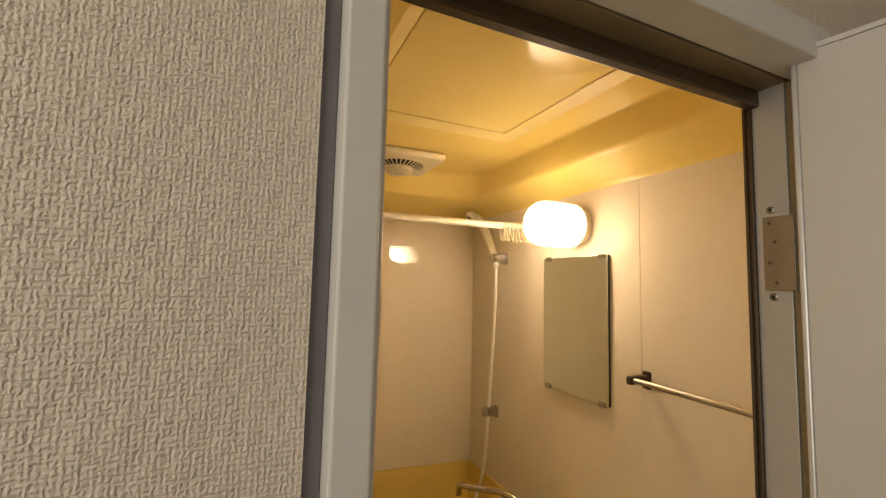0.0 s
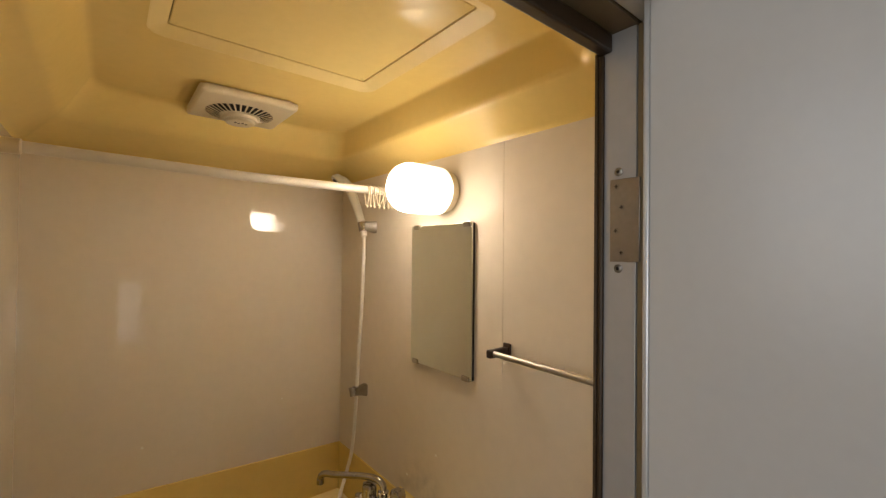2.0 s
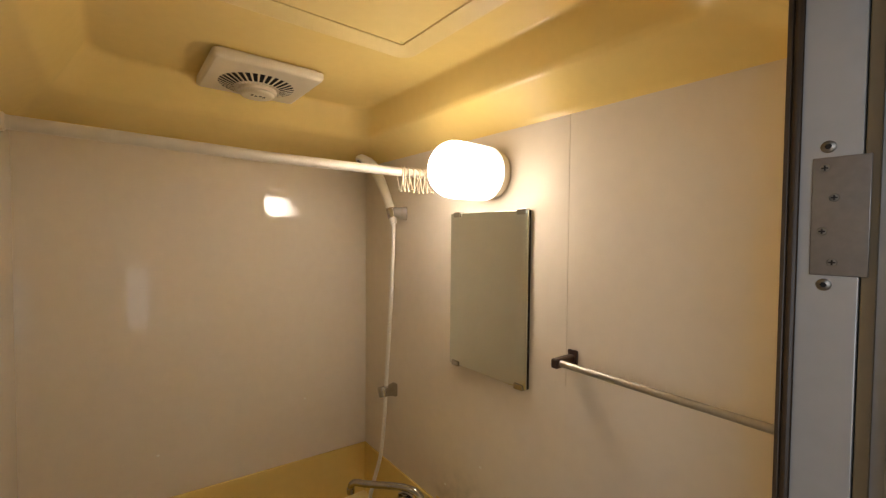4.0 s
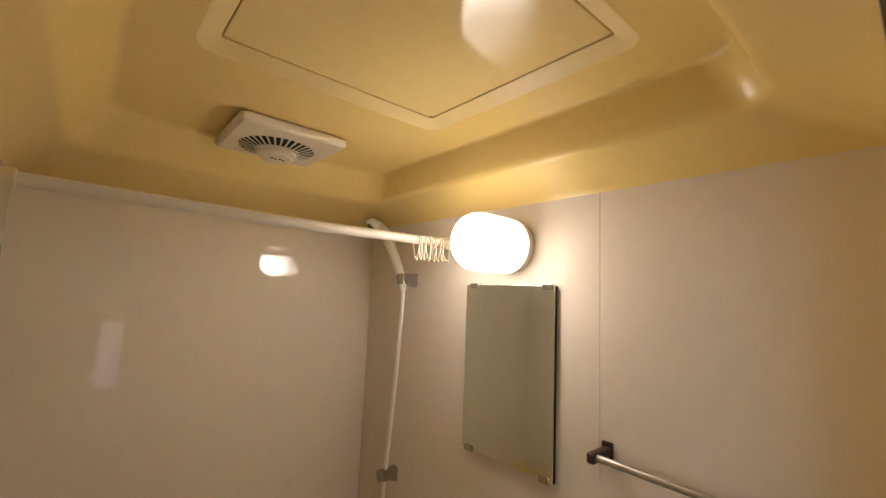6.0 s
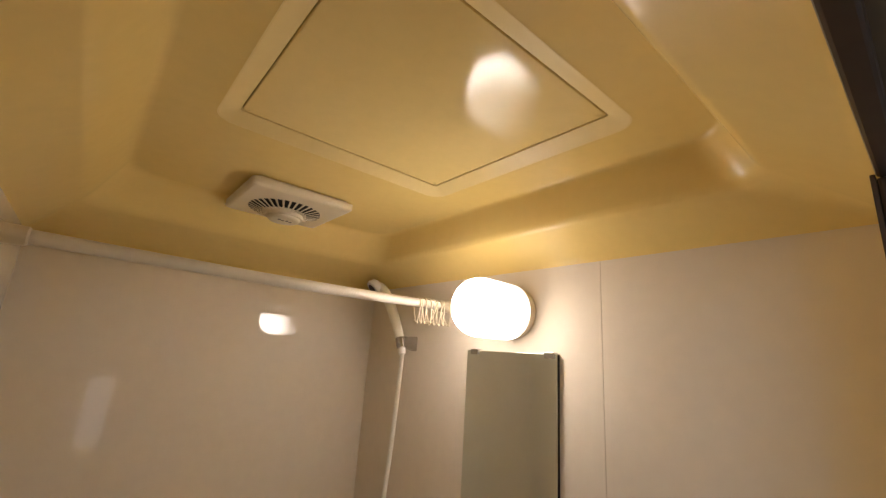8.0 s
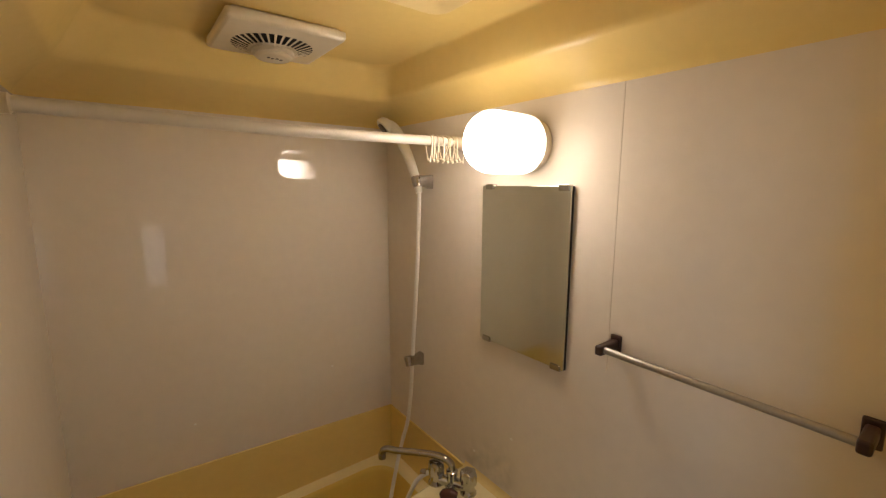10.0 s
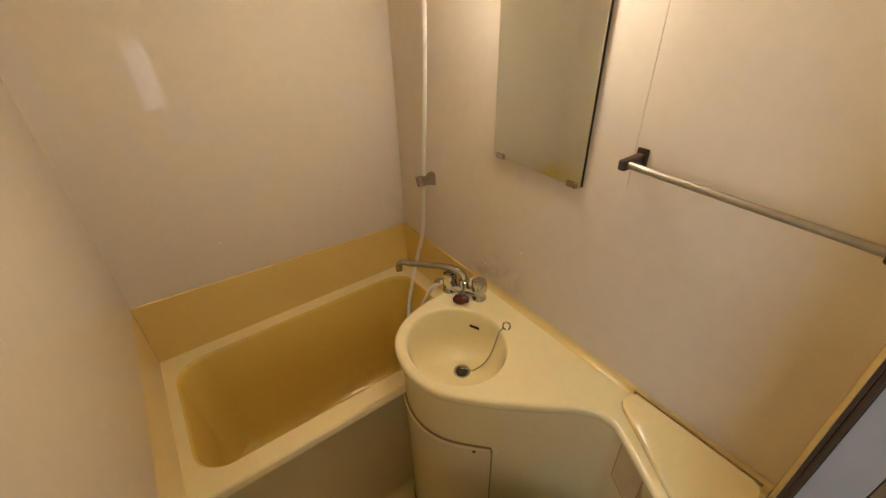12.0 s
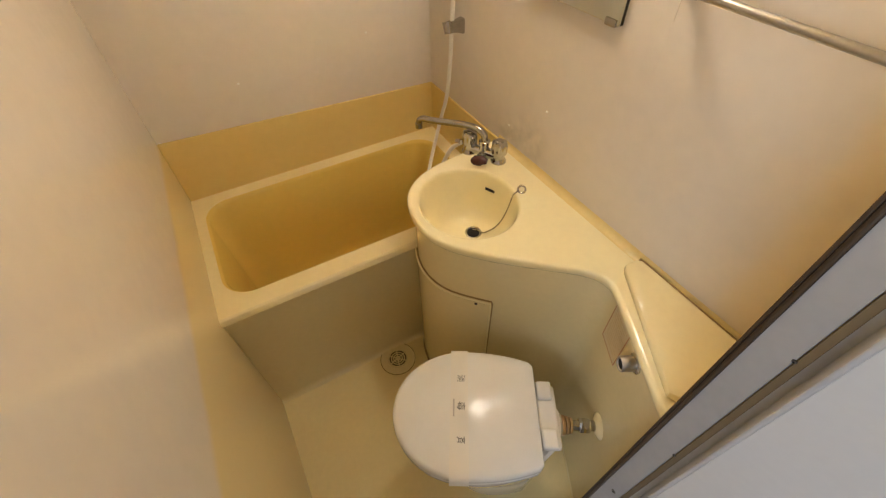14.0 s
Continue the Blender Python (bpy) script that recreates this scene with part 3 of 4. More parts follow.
part("floor_joint", tube([Vector((p.x, p.y, 0.002)) for p in offset_loop(FRONT, 0.0125)[24:50]] , 0.0042, 6), JOINT_BROWN, vanity, "brown joint along the floor")
part("panel_screw", lathe([(0.0, 0.003), (0.004, 0.0025), (0.005, 0.0)][::-1], strip[-3] + Vector((0, 0, PT - 0.022 - DECK)), (-0.7, -0.7, 0), 12), BROWN_PLASTIC, access)
part("end_joint", tube([Vector((skirt[2].x - 0.004, skirt[2].y - 0.003, z)) for z in (0.0, 0.2, 0.4, 0.56)], 0.003, 6), GROUT, vanity, "dark joint against the tub")
part("floor_bead", tube([Vector((p.x, p.y, 0.001)) for p in offset_loop(FRONT, 0.0175)[50:]], 0.004, 6), PALE_FRP, vanity)
# wall lip and shelf plate
cv = [(-0.019, DECK + 0.0004), (-0.0140, DECK + 0.0010), (-0.0090, DECK + 0.0034), (-0.0050, DECK + 0.0075), (-0.0024, DECK + 0.0125), (-0.0006, DECK + 0.0190)]
part("wall_lip", loops([[Vector((x, -0.462, z)), Vector((x, -1.353, z))] for x, z in cv], False), COVE_FRP, vanity, "yellow cove along the wall")
sp = [Vector(p) for p in ((-0.020, -1.072, 0), (-0.029, -1.064, 0), (-0.058, -1.062, 0), (-0.071, -1.072, 0), (-0.222, -1.325, 0), (-0.214, -1.343, 0), (-0.041, -1.345, 0), (-0.026, -1.341, 0), (-0.020, -1.328, 0))]
rows = []
for d, z in ((0.003, 0.001), (0.0, 0.004), (0.0, 0.014), (0.0015, 0.0185), (0.005, 0.0205)):
    c = sum(sp, Vector()) / len(sp)
    rows.append([Vector((p.x, p.y, 0)) + (c - p).normalized() * d + Vector((0, 0, DECK + z)) for p in sp])
shelf = loops(rows, True, True, True)
part("shelf_plate", shelf, SHELF_FRP, vanity, "lift-off cream shelf plate")
part("shelf_joint", tube([(-0.0165, -1.066, DECK + 0.0150), (-0.0165, -1.20, DECK + 0.0150), (-0.0165, -1.340, DECK + 0.0150)], 0.0034, 6), JOINT_BROWN, vanity, "dark joint behind the shelf plate")

# ---- flush knob and notice on the diagonal front ----
PD = Vector((-0.472, -0.881, 0)).normalized()       # along the diagonal
PN = Vector((-0.881, 0.472, 0)).normalized()                     # out of it
knob = thing("flush_knob", (-0.185, -1.222, 0.70), "grey metal flush knob with a black end on the counter front", "flush knob")
KB = Vector((-0.120, -1.1365, 0.728)) + PD * 0.112
part("collar", lathe([(0.0, 0.0), (0.023, 0.0), (0.023, 0.003), (0.018, 0.006), (0.0, 0.006)], KB, PN, 24), CHROME, knob)
part("barrel", open_lathe([(0.0165, 0.004), (0.0175, 0.008), (0.0175, 0.033), (0.0165, 0.035), (0.0135, 0.035), (0.0125, 0.033), (0.0125, 0.018)], KB, PN, 28), STEEL, knob)
part("button", lathe([(0.0, 0.012), (0.0124, 0.012), (0.0124, 0.0315), (0.0115, 0.0325), (0.0, 0.0325)], KB, PN, 24), BLACK, knob, "black button sunk in the barrel")

notice = thing("notice_sticker", (-0.115, -1.15, 0.6), "aged cream sticker with a red border and faint unreadable lines", "sticker")
NC = Vector((-0.120, -1.1365, 0.684)) + PD * 0.016
NM = Matrix((( *PD, 0), (0, 0, 1, 0), (*PN, 0), (0, 0, 0, 1))).transposed()
NM = Matrix.Translation(NC + PN * 0.0015) @ NM
sheet_ob = part("sheet", moved(box(-0.047, 0.047, -0.070, 0.070, 0, 0.0006), NM), STICKER, notice, soft=0)
for x0, x1, y0, y1 in ((-0.045, 0.045, 0.0655, 0.068), (-0.045, 0.045, -0.068, -0.0655), (-0.045, -0.0425, -0.068, 0.068), (0.0425, 0.045, -0.068, 0.068)):
    part("border", moved(box(x0, x1, y0, y1, 0.0006, 0.0010), NM), RED_INK, sheet_ob, soft=0)
for i in range(11):
    part("text_line", moved(box(-0.036, 0.036 - 0.009 * (i % 3), 0.051 - i * 0.010, 0.0524 - i * 0.010, 0.0006, 0.0008), NM), FAINT_INK, sheet_ob, soft=0)

# ---- taps ----
tap = thing("mixer_tap", (-0.1, -0.52, DECK), "two-handle chrome mixer tap with a swivel spout", "tap")
H1, H2 = Vector((-0.118, -0.468, DECK)), Vector((-0.070, -0.558, DECK))
for h in (H1, H2):
    part("riser", lathe([(0.0, 0.0), (0.024, 0.0), (0.024, 0.004), (0.019, 0.010), (0.018, 0.024), (0.019, 0.028), (0.0, 0.028)], h, (0, 0, 1), 24), CHROME, tap)
    kb = bmesh.new()
    rows = []
    for r, z in ((0.014, 0.028), (0.0225, 0.030), (0.0240, 0.037), (0.0235, 0.060), (0.0210, 0.067), (0.014, 0.070), (0.004, 0.071)):
        rows.append([h + Vector((r * (1 + 0.07 * math.cos(6 * a)) * math.cos(a), r * (1 + 0.07 * math.cos(6 * a)) * math.sin(a), z))
                     for a in (2 * math.pi * i / 48 for i in range(48))])
    grip = part("handle", loops(rows, True, True, True, kb), CHROME, tap, "ribbed chrome handle")
    part("cap", lathe([(0.0, 0.0), (0.011, 0.0), (0.010, 0.0018), (0.0, 0.0024)], h + Vector((0, 0, 0.0708)), (0, 0, 1), 18), DULL_CHROME, grip)
MID = (H1 + H2) / 2
part("body", tube([H1 + Vector((0, 0, 0.014)), MID + Vector((0, 0, 0.018)), H2 + Vector((0, 0, 0.014))], 0.0155, 16), CHROME, tap)
part("spout_base", lathe([(0.0, 0.0), (0.021, 0.0), (0.021, 0.010), (0.016, 0.022), (0.015, 0.040), (0.017, 0.044), (0.017, 0.054), (0.011, 0.058), (0.0, 0.058)], MID, (0, 0, 1), 24), CHROME, tap)
sp_pts = spline([MID + Vector((0, 0, 0.05)), MID + Vector((0.0, 0.004, 0.072)), MID + Vector((-0.012, 0.024, 0.086)), MID + Vector((-0.035, 0.065, 0.086)),
                 (-0.185, -0.360, DECK + 0.072), (-0.203, -0.330, DECK + 0.069), (-0.212, -0.316, DECK + 0.060), (-0.214, -0.312, DECK + 0.045)], 6)
spout = part("spout", tube(sp_pts, 0.0100, 16), DULL_CHROME, tap, "worn chrome swivel spout")
part("spout_nozzle", lathe([(0.0115, 0.0), (0.0118, 0.016), (0.009, 0.019), (0.0, 0.019)][::-1] + [(0.0, 0.0)], Vector((-0.214, -0.312, DECK + 0.032)), (0, 0, 1), 18), DULL_CHROME, spout)
LV = MID + Vector((-0.036, -0.034, 0.016))
part("diverter", lathe([(0.0, 0.0), (0.012, 0.0), (0.012, 0.022), (0.010, 0.026), (0.0, 0.026)], MID + Vector((-0.010, -0.008, 0.012)), (-0.8, -0.55, 0.05), 18), CHROME, tap)
lev = bmesh.new()
tube([LV + Vector((0.012, -0.020, 0.004)), LV + Vector((0.002, -0.008, 0.006)), LV, LV + Vector((-0.012, 0.012, -0.002)), LV + Vector((-0.016, 0.018, -0.006))],
     [0.008, 0.014, 0.017, 0.015, 0.009], 12, lev)
part("diverter_lever", lev, LEVER_RED, tap, "dark red-brown plastic lever")

# ---- shower ----
shower = thing("hand_shower", (-0.045, -0.2, 1.65), "white plastic hand shower with a white hose on a wall holder", "shower")
hpts = spline([(-0.046, -0.278, 1.650), (-0.047, -0.264, 1.690), (-0.050, -0.226, 1.760), (-0.056, -0.182, 1.826), (-0.064, -0.152, 1.858), (-0.078, -0.135, 1.866)], 6)
part("handle", tube(hpts, [0.0105 + 0.0105 * (i / (len(hpts) - 1)) ** 0.8 for i in range(len(hpts))], 16), WHITE_PLASTIC, shower)
head_ob = part("head", lathe([(0.0, -0.022), (0.020, -0.020), (0.030, -0.012), (0.0335, 0.004), (0.031, 0.010), (0.0, 0.011)], Vector((-0.080, -0.133, 1.862)), (-0.65, 0.15, -0.55), 28), WHITE_PLASTIC, shower)
part("spray_plate", lathe([(0.0, 0.0), (0.021, 0.0), (0.020, 0.002), (0.0, 0.003)], Vector((-0.080, -0.133, 1.862)) + Vector((-0.65, 0.15, -0.55)).normalized() * 0.011, (-0.65, 0.15, -0.55), 24), BROWN_PLASTIC, head_ob)
hose = spline([(-0.046, -0.278, 1.652), (-0.042, -0.271, 1.610), (-0.040, -0.265, 1.550), (-0.040, -0.255, 1.400), (-0.040, -0.237, 1.220), (-0.036, -0.216, 1.071), (-0.038, -0.208, 0.950),
               (-0.040, -0.188, 0.830), (-0.055, -0.172, 0.745), (-0.098, -0.198, 0.665), (-0.155, -0.250, 0.585), (-0.192, -0.318, 0.560), (-0.190, -0.378, 0.660), (-0.158, -0.414, 0.778),
               (-0.128, -0.440, 0.815)], 10)
hose_ob = part("hose", tube(hose, 0.0066, 12), WHITE_PLASTIC, shower, "white flexible hose")
part("hose_nut", lathe([(0.0, 0.0), (0.0105, 0.0), (0.0105, 0.018), (0.008, 0.022), (0.0, 0.022)], Vector((-0.129, -0.436, 0.814)), (-0.4, 0.85, -0.35), 8), CHROME, hose_ob)


def wall_holder(name, y, z, size, label):
    h = thing(name, (-0.03, y, z), label, "shower holder")
    rows = []
    for x, hy, hz, dz in ((-0.0005, 0.017, 0.026, 0.0), (-0.006, 0.017, 0.026, 0.0), (-0.020, 0.015, 0.021, 0.001), (-0.040, 0.016, 0.019, 0.003), (-0.050, 0.015, 0.017, 0.003)):
        rows.append([Vector((x, y - 0.010 + p.x, z + dz + p.y)) for p in round_rect(-hy * size, hy * size, -hz * size, hz * size, 0, 0.007 * size, 4)])
    part("bracket", loops(rows, True, True, True), DULL_CHROME, h)
    part("clip", lathe([(0.013, -0.020 * size), (0.019 * size, -0.020 * size), (0.022 * size, 0.018 * size), (0.0145, 0.018 * size)],
                       Vector((-0.046, y - 0.004, z)), (0.0, 0.3, 1), 20), DULL_CHROME, h)
    return h


wall_holder("shower_holder", -0.266, 1.684, 0.86, "grey chrome plastic shower holder on the wall")
wall_holder("hose_hook", -0.211, 1.071, 0.85, "small grey hose hook on the wall")

# ---- mirror ----
mirror = thing("wall_mirror", (-0.005, -0.672, 1.245), "plain rectangular frameless wall mirror on metal clips", "mirror")
part("glass", box(-0.0130, -0.0085, -0.8175, -0.5355, 1.2475, 1.6730, 0.0008), MIRROR, mirror)
part("backing", box(-0.0083, -0.0006, -0.8170, -0.5360, 1.2480, 1.6725), BLACK, mirror)
for y, z in ((-0.564, 1.673), (-0.799, 1.673), (-0.561, 1.2475), (-0.796, 1.2475)):
    s = 1 if z > 1.5 else -1
    part("clip", box(-0.0160, -0.0002, y - 0.014, y + 0.014, min(z + 0.004 * s, z - 0.010 * s), max(z + 0.004 * s, z - 0.010 * s), 0.0014), CHROME, mirror)

# ---- wall lamp ----
LY, LZ = -0.692, 1.768
lamp = thing("wall_lamp", (-0.12, LY, LZ), "lit wall lamp with a white capsule glass globe", "lamp")
part("base", lathe([(0.0, 0.0), (0.058, 0.0), (0.062, 0.004), (0.062, 0.022), (0.058, 0.028), (0.0, 0.028)], Vector((-0.001, LY, LZ)), (-1, 0, 0), 40), IVORY_PLASTIC, lamp, "cream plastic base")
g = [(0.0, 0.026), (0.062, 0.026), (0.0675, 0.032), (0.0680, 0.050), (0.0680, 0.130)]
for i in range(1, 10):
    a = radians(90 * i / 9)
    g.append((0.028 + 0.040 * math.cos(a) if i < 9 else 0.022, 0.130 + 0.052 * math.sin(a)))
g.append((0.0, 0.1835))
part("globe", lathe(g, Vector((-0.001, LY, LZ)), (-1, 0, 0), 48), GLOBE, lamp, "glowing white opal glass globe")

# ---- curtain rod and rings ----
RY, RZ = -0.450, 1.791
rod = thing("curtain_rod", (-0.48, RY, RZ), "white extending shower curtain rod without a curtain", "curtain rod")
part("tube", tube([(WX0 + 0.045, RY, RZ + 0.004), (-0.5, RY, RZ - 0.003), (-0.025, RY, RZ)], 0.0122, 20), ROD_PLASTIC, rod)
for x, d, dz in ((WX0 + 0.0005, 1, 0.004), (WX1 - 0.0005, -1, 0.0)):
    part("end_cap", lathe([(0.0, 0.0), (0.019, 0.0), (0.019, 0.018), (0.0165, 0.022), (0.0160, 0.052), (0.0130, 0.055)], Vector((x, RY, RZ + dz)), (d, 0, 0), 20), TAN_PLASTIC, rod)
first = None
random.seed(4)
for i in range(9):
    x = -0.131 + i * 0.0130
    if first is None:
        first = thing("curtain_ring", (x, RY, RZ), "cream plastic curtain ring hanging on the rod", "curtain ring", "rings on the curtain rod")
        loop = spline([(x, RY - 0.004, RZ - 0.052), (x, RY - 0.014, RZ - 0.020), (x, RY - 0.0155, RZ + 0.004), (x, RY, RZ + 0.0145), (x, RY + 0.0155, RZ + 0.004),
                       (x, RY + 0.013, RZ - 0.020), (x, RY + 0.004, RZ - 0.048)], 5)
        part("ring", tube(loop, 0.0021, 8), IVORY_PLASTIC, first)
        kn = bmesh.new()
        for dy, dz in ((-0.004, -0.054), (0.004, -0.050)):
            bmesh.ops.create_uvsphere(kn, u_segments=10, v_segments=6, radius=0.0042, matrix=Matrix.Translation((x, RY + dy, RZ + dz)))
        part("hook_end", kn, IVORY_PLASTIC, first)
    else:
        copy_thing(first, pose(x, RY, RZ, random.uniform(-14, 14), 0, random.uniform(-28, 28)))

# ---- towel bar ----
bar = thing("towel_bar", (-0.04, -1.12, 1.352), "steel towel bar between two dark brown wall brackets", "towel bar")
for y, BZ in ((-0.938, 1.352), (-1.314, 1.346)):
    part("bracket", box(-0.007, -0.0005, y - 0.012, y + 0.012, BZ - 0.026, BZ + 0.018, 0.003), BROWN_PLASTIC, bar)
    arm = box(-0.070, -0.006, y - 0.008, y + 0.008, BZ - 0.0105, BZ + 0.0095, 0.004, 3)
    part("arm", arm, BROWN_PLASTIC, bar)
part("rail", tube([(-0.056, -0.942, 1.352), (-0.056, -1.12, 1.349), (-0.056, -1.31, 1.346)], 0.0068, 20), STEEL, bar)

# ---- ceiling vent ----
VX, VY, VZ = -0.467, -0.291, 2.003
vent = thing("ceiling_vent", (VX, VY, VZ), "square ivory plastic ceiling fan grille with radial slots", "vent")
VH = 0.127
prof = [(VH - 0.012, CEIL + 0.004), (VH - 0.012, VZ + 0.020), (VH, VZ + 0.0195), (VH, VZ + 0.006), (VH - 0.003, VZ + 0.002), (VH - 0.008, VZ)]
rows = [round_rect(VX - h, VX + h, VY - h, VY + h, z, 0.010, 4) for h, z in prof]
part("cover", loops(rows), IVORY_PLASTIC, vent)
N = 32
R0, R1 = 0.044, 0.090
GC = VY + 0.017
DROP = 0.014      # the grille slopes down to its hub
circ = [Vector((VX + R1 * 1.02 * math.cos(2 * math.pi * i / 72), GC + R1 * 1.02 * math.sin(2 * math.pi * i / 72), VZ)) for i in range(72)]
part("face", fill_between(rows[-1], [circ]), IVORY_PLASTIC, vent)
for i in range(N):
    a = 2 * math.pi * i / N
    sl = box(R0 - 0.002, R1 + 0.003, -0.0030, 0.0030, 0.0, 0.0012, 0.0004)
    for v in sl.verts:
        v.co.y *= v.co.x / R1      # slats widen outwards, so that the slots keep their width
        v.co.z -= DROP * (R1 - v.co.x) / (R1 - R0)
    part("slat", moved(sl, Matrix.Translation((VX, GC, VZ)) @ Matrix.Rotation(a, 4, "Z")), IVORY_PLASTIC, vent)
part("inner_ring", open_lathe([(R0 + 0.012, 0.0012), (R0 + 0.012, 0.0), (R0, 0.0), (R0 - 0.002, 0.0)], Vector((VX, GC, VZ - 0.009)), (0, 0, 1), 48), IVORY_PLASTIC, vent)
part("duct", open_lathe([(R1 + 0.006, 0.0), (R1 + 0.006, 0.020), (0.0, 0.0205)], Vector((VX, GC, VZ + 0.002)), (0, 0, 1), 48), BLACK, vent, "dark duct behind the slots")
part("hub", lathe([(R0 + 0.004, 0.004), (R0 + 0.004, -0.006), (R0 - 0.002, -0.008), (R0 - 0.003, -0.011), (R0 - 0.006, -0.0145), (R0 - 0.011, -0.0155), (0.0, -0.016)], Vector((VX, GC, VZ - DROP)), (0, 0, 1), 40), IVORY_PLASTIC, vent, "round centre boss")
for i in range(4):
    part("hub_mark", box(VX - 0.018 + i * 0.010, VX - 0.012 + i * 0.010, GC - 0.016 + 0.004 * (i % 2), GC - 0.008 + 0.004 * (i % 2), VZ - DROP - 0.0167, VZ - DROP - 0.0157), BROWN_PLASTIC, vent, soft=0)

# ---- ceiling hatch ----
hatch = thing("ceiling_hatch", ((HX0 + HX1) / 2, (HY0 + HY1) / 2, CEIL), "square yellow access hatch in a moulded ceiling frame", "hatch")
HZ0 = CEIL + 0.014
fr = []
for d, z, r in ((0.036, CEIL - 0.0005, 0.036), (0.031, CEIL + 0.001, 0.031), (0.010, CEIL + 0.0115, 0.012), (0.005, CEIL + 0.0125, 0.007), (0.0025, CEIL + 0.0135, 0.006), (0.0025, HZ0 + 0.016, 0.006)):
    fr.append(round_rect(HX0 - d, HX1 + d, HY0 - d, HY1 + d, z, r, 6))
part("frame", loops(fr), FRAME_FRP, hatch)
def hatch_face(k):
    """A ring of the hatch's face, which bows up a little towards its middle."""
    cx, cy, hx, hy = (HX0 + HX1) / 2, (HY0 + HY1) / 2, (HX1 - HX0) / 2 - 0.0015, (HY1 - HY0) / 2 - 0.0015
    return [Vector((p.x, p.y, HZ0 + 0.0050 * (1 - k * k))) for p in round_rect(cx - hx * k, cx + hx * k, cy - hy * k, cy + hy * k, 0, 0.006 * k, 6)]


pr = [round_rect(HX0, HX1, HY0, HY1, z, 0.006, 6) for z in (HZ0 + 0.014, HZ0 + 0.0015)] + [hatch_face(k / 16) for k in range(16, 0, -1)]
part("hatch_panel", loops(pr, True, True, True), HATCH_FRP, hatch)
part("hatch_gap", box(HX0 - 0.006, HX1 + 0.006, HY0 - 0.006, HY1 + 0.006, HZ0 + 0.017, HZ0 + 0.021), GROUT, hatch)

# ---- floor drain ----
fd = thing("floor_drain", (-0.506, -0.591, 0), "round cream floor drain with a slotted grate", "drain")
FD = Vector((-0.506, -0.591, 0))
part("ring", lathe([(0.069, 0.0), (0.069, 0.002), (0.066, 0.0035), (0.039, 0.003), (0.037, 0.001)], FD, (0, 0, 1), 40), PALE_FRP, fd)
part("joint", torus(FD + Vector((0, 0, 0.001)), (0, 0, 1), 0.0700, 0.0016, 48, 6), JOINT_BROWN, fd, "dark joint round the drain")
part("well", lathe([(0.0, 0.0030), (0.038, 0.0030), (0.038, 0.0034), (0.0, 0.0034)], FD, (0, 0, 1), 32), BLACK, fd)
for r in (0.0085, 0.0175, 0.0265, 0.0365):
    part("grate_ring", torus(FD + Vector((0, 0, 0.0040)), (0, 0, 1), r, 0.0028, 36, 6), PALE_FRP, fd)
for i in range(3):
    part("grate_bar", moved(box(-0.038, 0.038, -0.0024, 0.0024, 0.0030, 0.0056, 0.0006), Matrix.Translation(FD) @ Matrix.Rotation(radians(60 * i + 15), 4, "Z")), PALE_FRP, fd)

# ---- toilet ----
TA = Vector((0.855, -0.518, 0)).normalized()     # towards the back
TP = Vector((0.518, 0.855, 0)).normalized()      # across
TM = Matrix(((*TA, 0), (*TP, 0), (0, 0, 1, 0), (0, 0, 0, 1))).transposed()
TM = Matrix.Translation((-0.647, -0.968, 0)) @ TM  # x runs back from the tip of the lid
toilet = thing("toilet", (-0.45, -1.08, 0), "white ceramic toilet with its lid closed and a paper band across", "toilet")


def lid_loop(x0, length, half, back, z, n=40):
    """D-shaped outline: a rounded front and a narrower straight back."""
    out = []
    xm = x0 + length * 0.50
    for i in range(n + 1):
        a = math.pi * (0.5 + i / n)
        out.append(Vector((xm + (xm - x0) * math.cos(a), half * math.sin(a), z)))
    xb = x0 + length
    for i in range(1, 9):
        t = i / 8
        out.append(Vector((xm + (xb - 0.012 - xm) * t, -(half - (half - back) * t ** 2.2), z)))
    out.append(Vector((xb, -back + 0.012, z)))
    out.append(Vector((xb, back - 0.012, z)))
    for i in range(8, 0, -1):
        t = i / 8
        out.append(Vector((xm + (xb - 0.012 - xm) * t, half - (half - back) * t ** 2.2, z)))
    return out


LT = 0.500
seat = loops([lid_loop(0.004, 0.364, 0.161, 0.135, LT - 0.050), lid_loop(0.0, 0.37, 0.164, 0.138, LT - 0.046), lid_loop(0.0, 0.37, 0.164, 0.138, LT - 0.032),
              lid_loop(0.004, 0.364, 0.161, 0.135, LT - 0.028)], True, True, True)
part("seat", moved(seat, TM), LID_PLASTIC, toilet)
lid = loops([lid_loop(0.003, 0.366, 0.162, 0.136, LT - 0.027), lid_loop(-0.002, 0.372, 0.165, 0.138, LT - 0.022), lid_loop(-0.001, 0.371, 0.164, 0.138, LT - 0.010),
             lid_loop(0.003, 0.365, 0.161, 0.135, LT - 0.004), lid_loop(0.010, 0.352, 0.155, 0.129, LT - 0.0012), lid_loop(0.030, 0.320, 0.138, 0.112, LT + 0.0012),
             lid_loop(0.075, 0.245, 0.100, 0.080, LT + 0.0036), lid_loop(0.125, 0.160, 0.060, 0.045, LT + 0.0050), lid_loop(0.180, 0.060, 0.020, 0.015, LT + 0.0056)], True, True, True)
part("lid", moved(lid, TM), LID_PLASTIC, toilet, "closed glossy white lid")
band = []
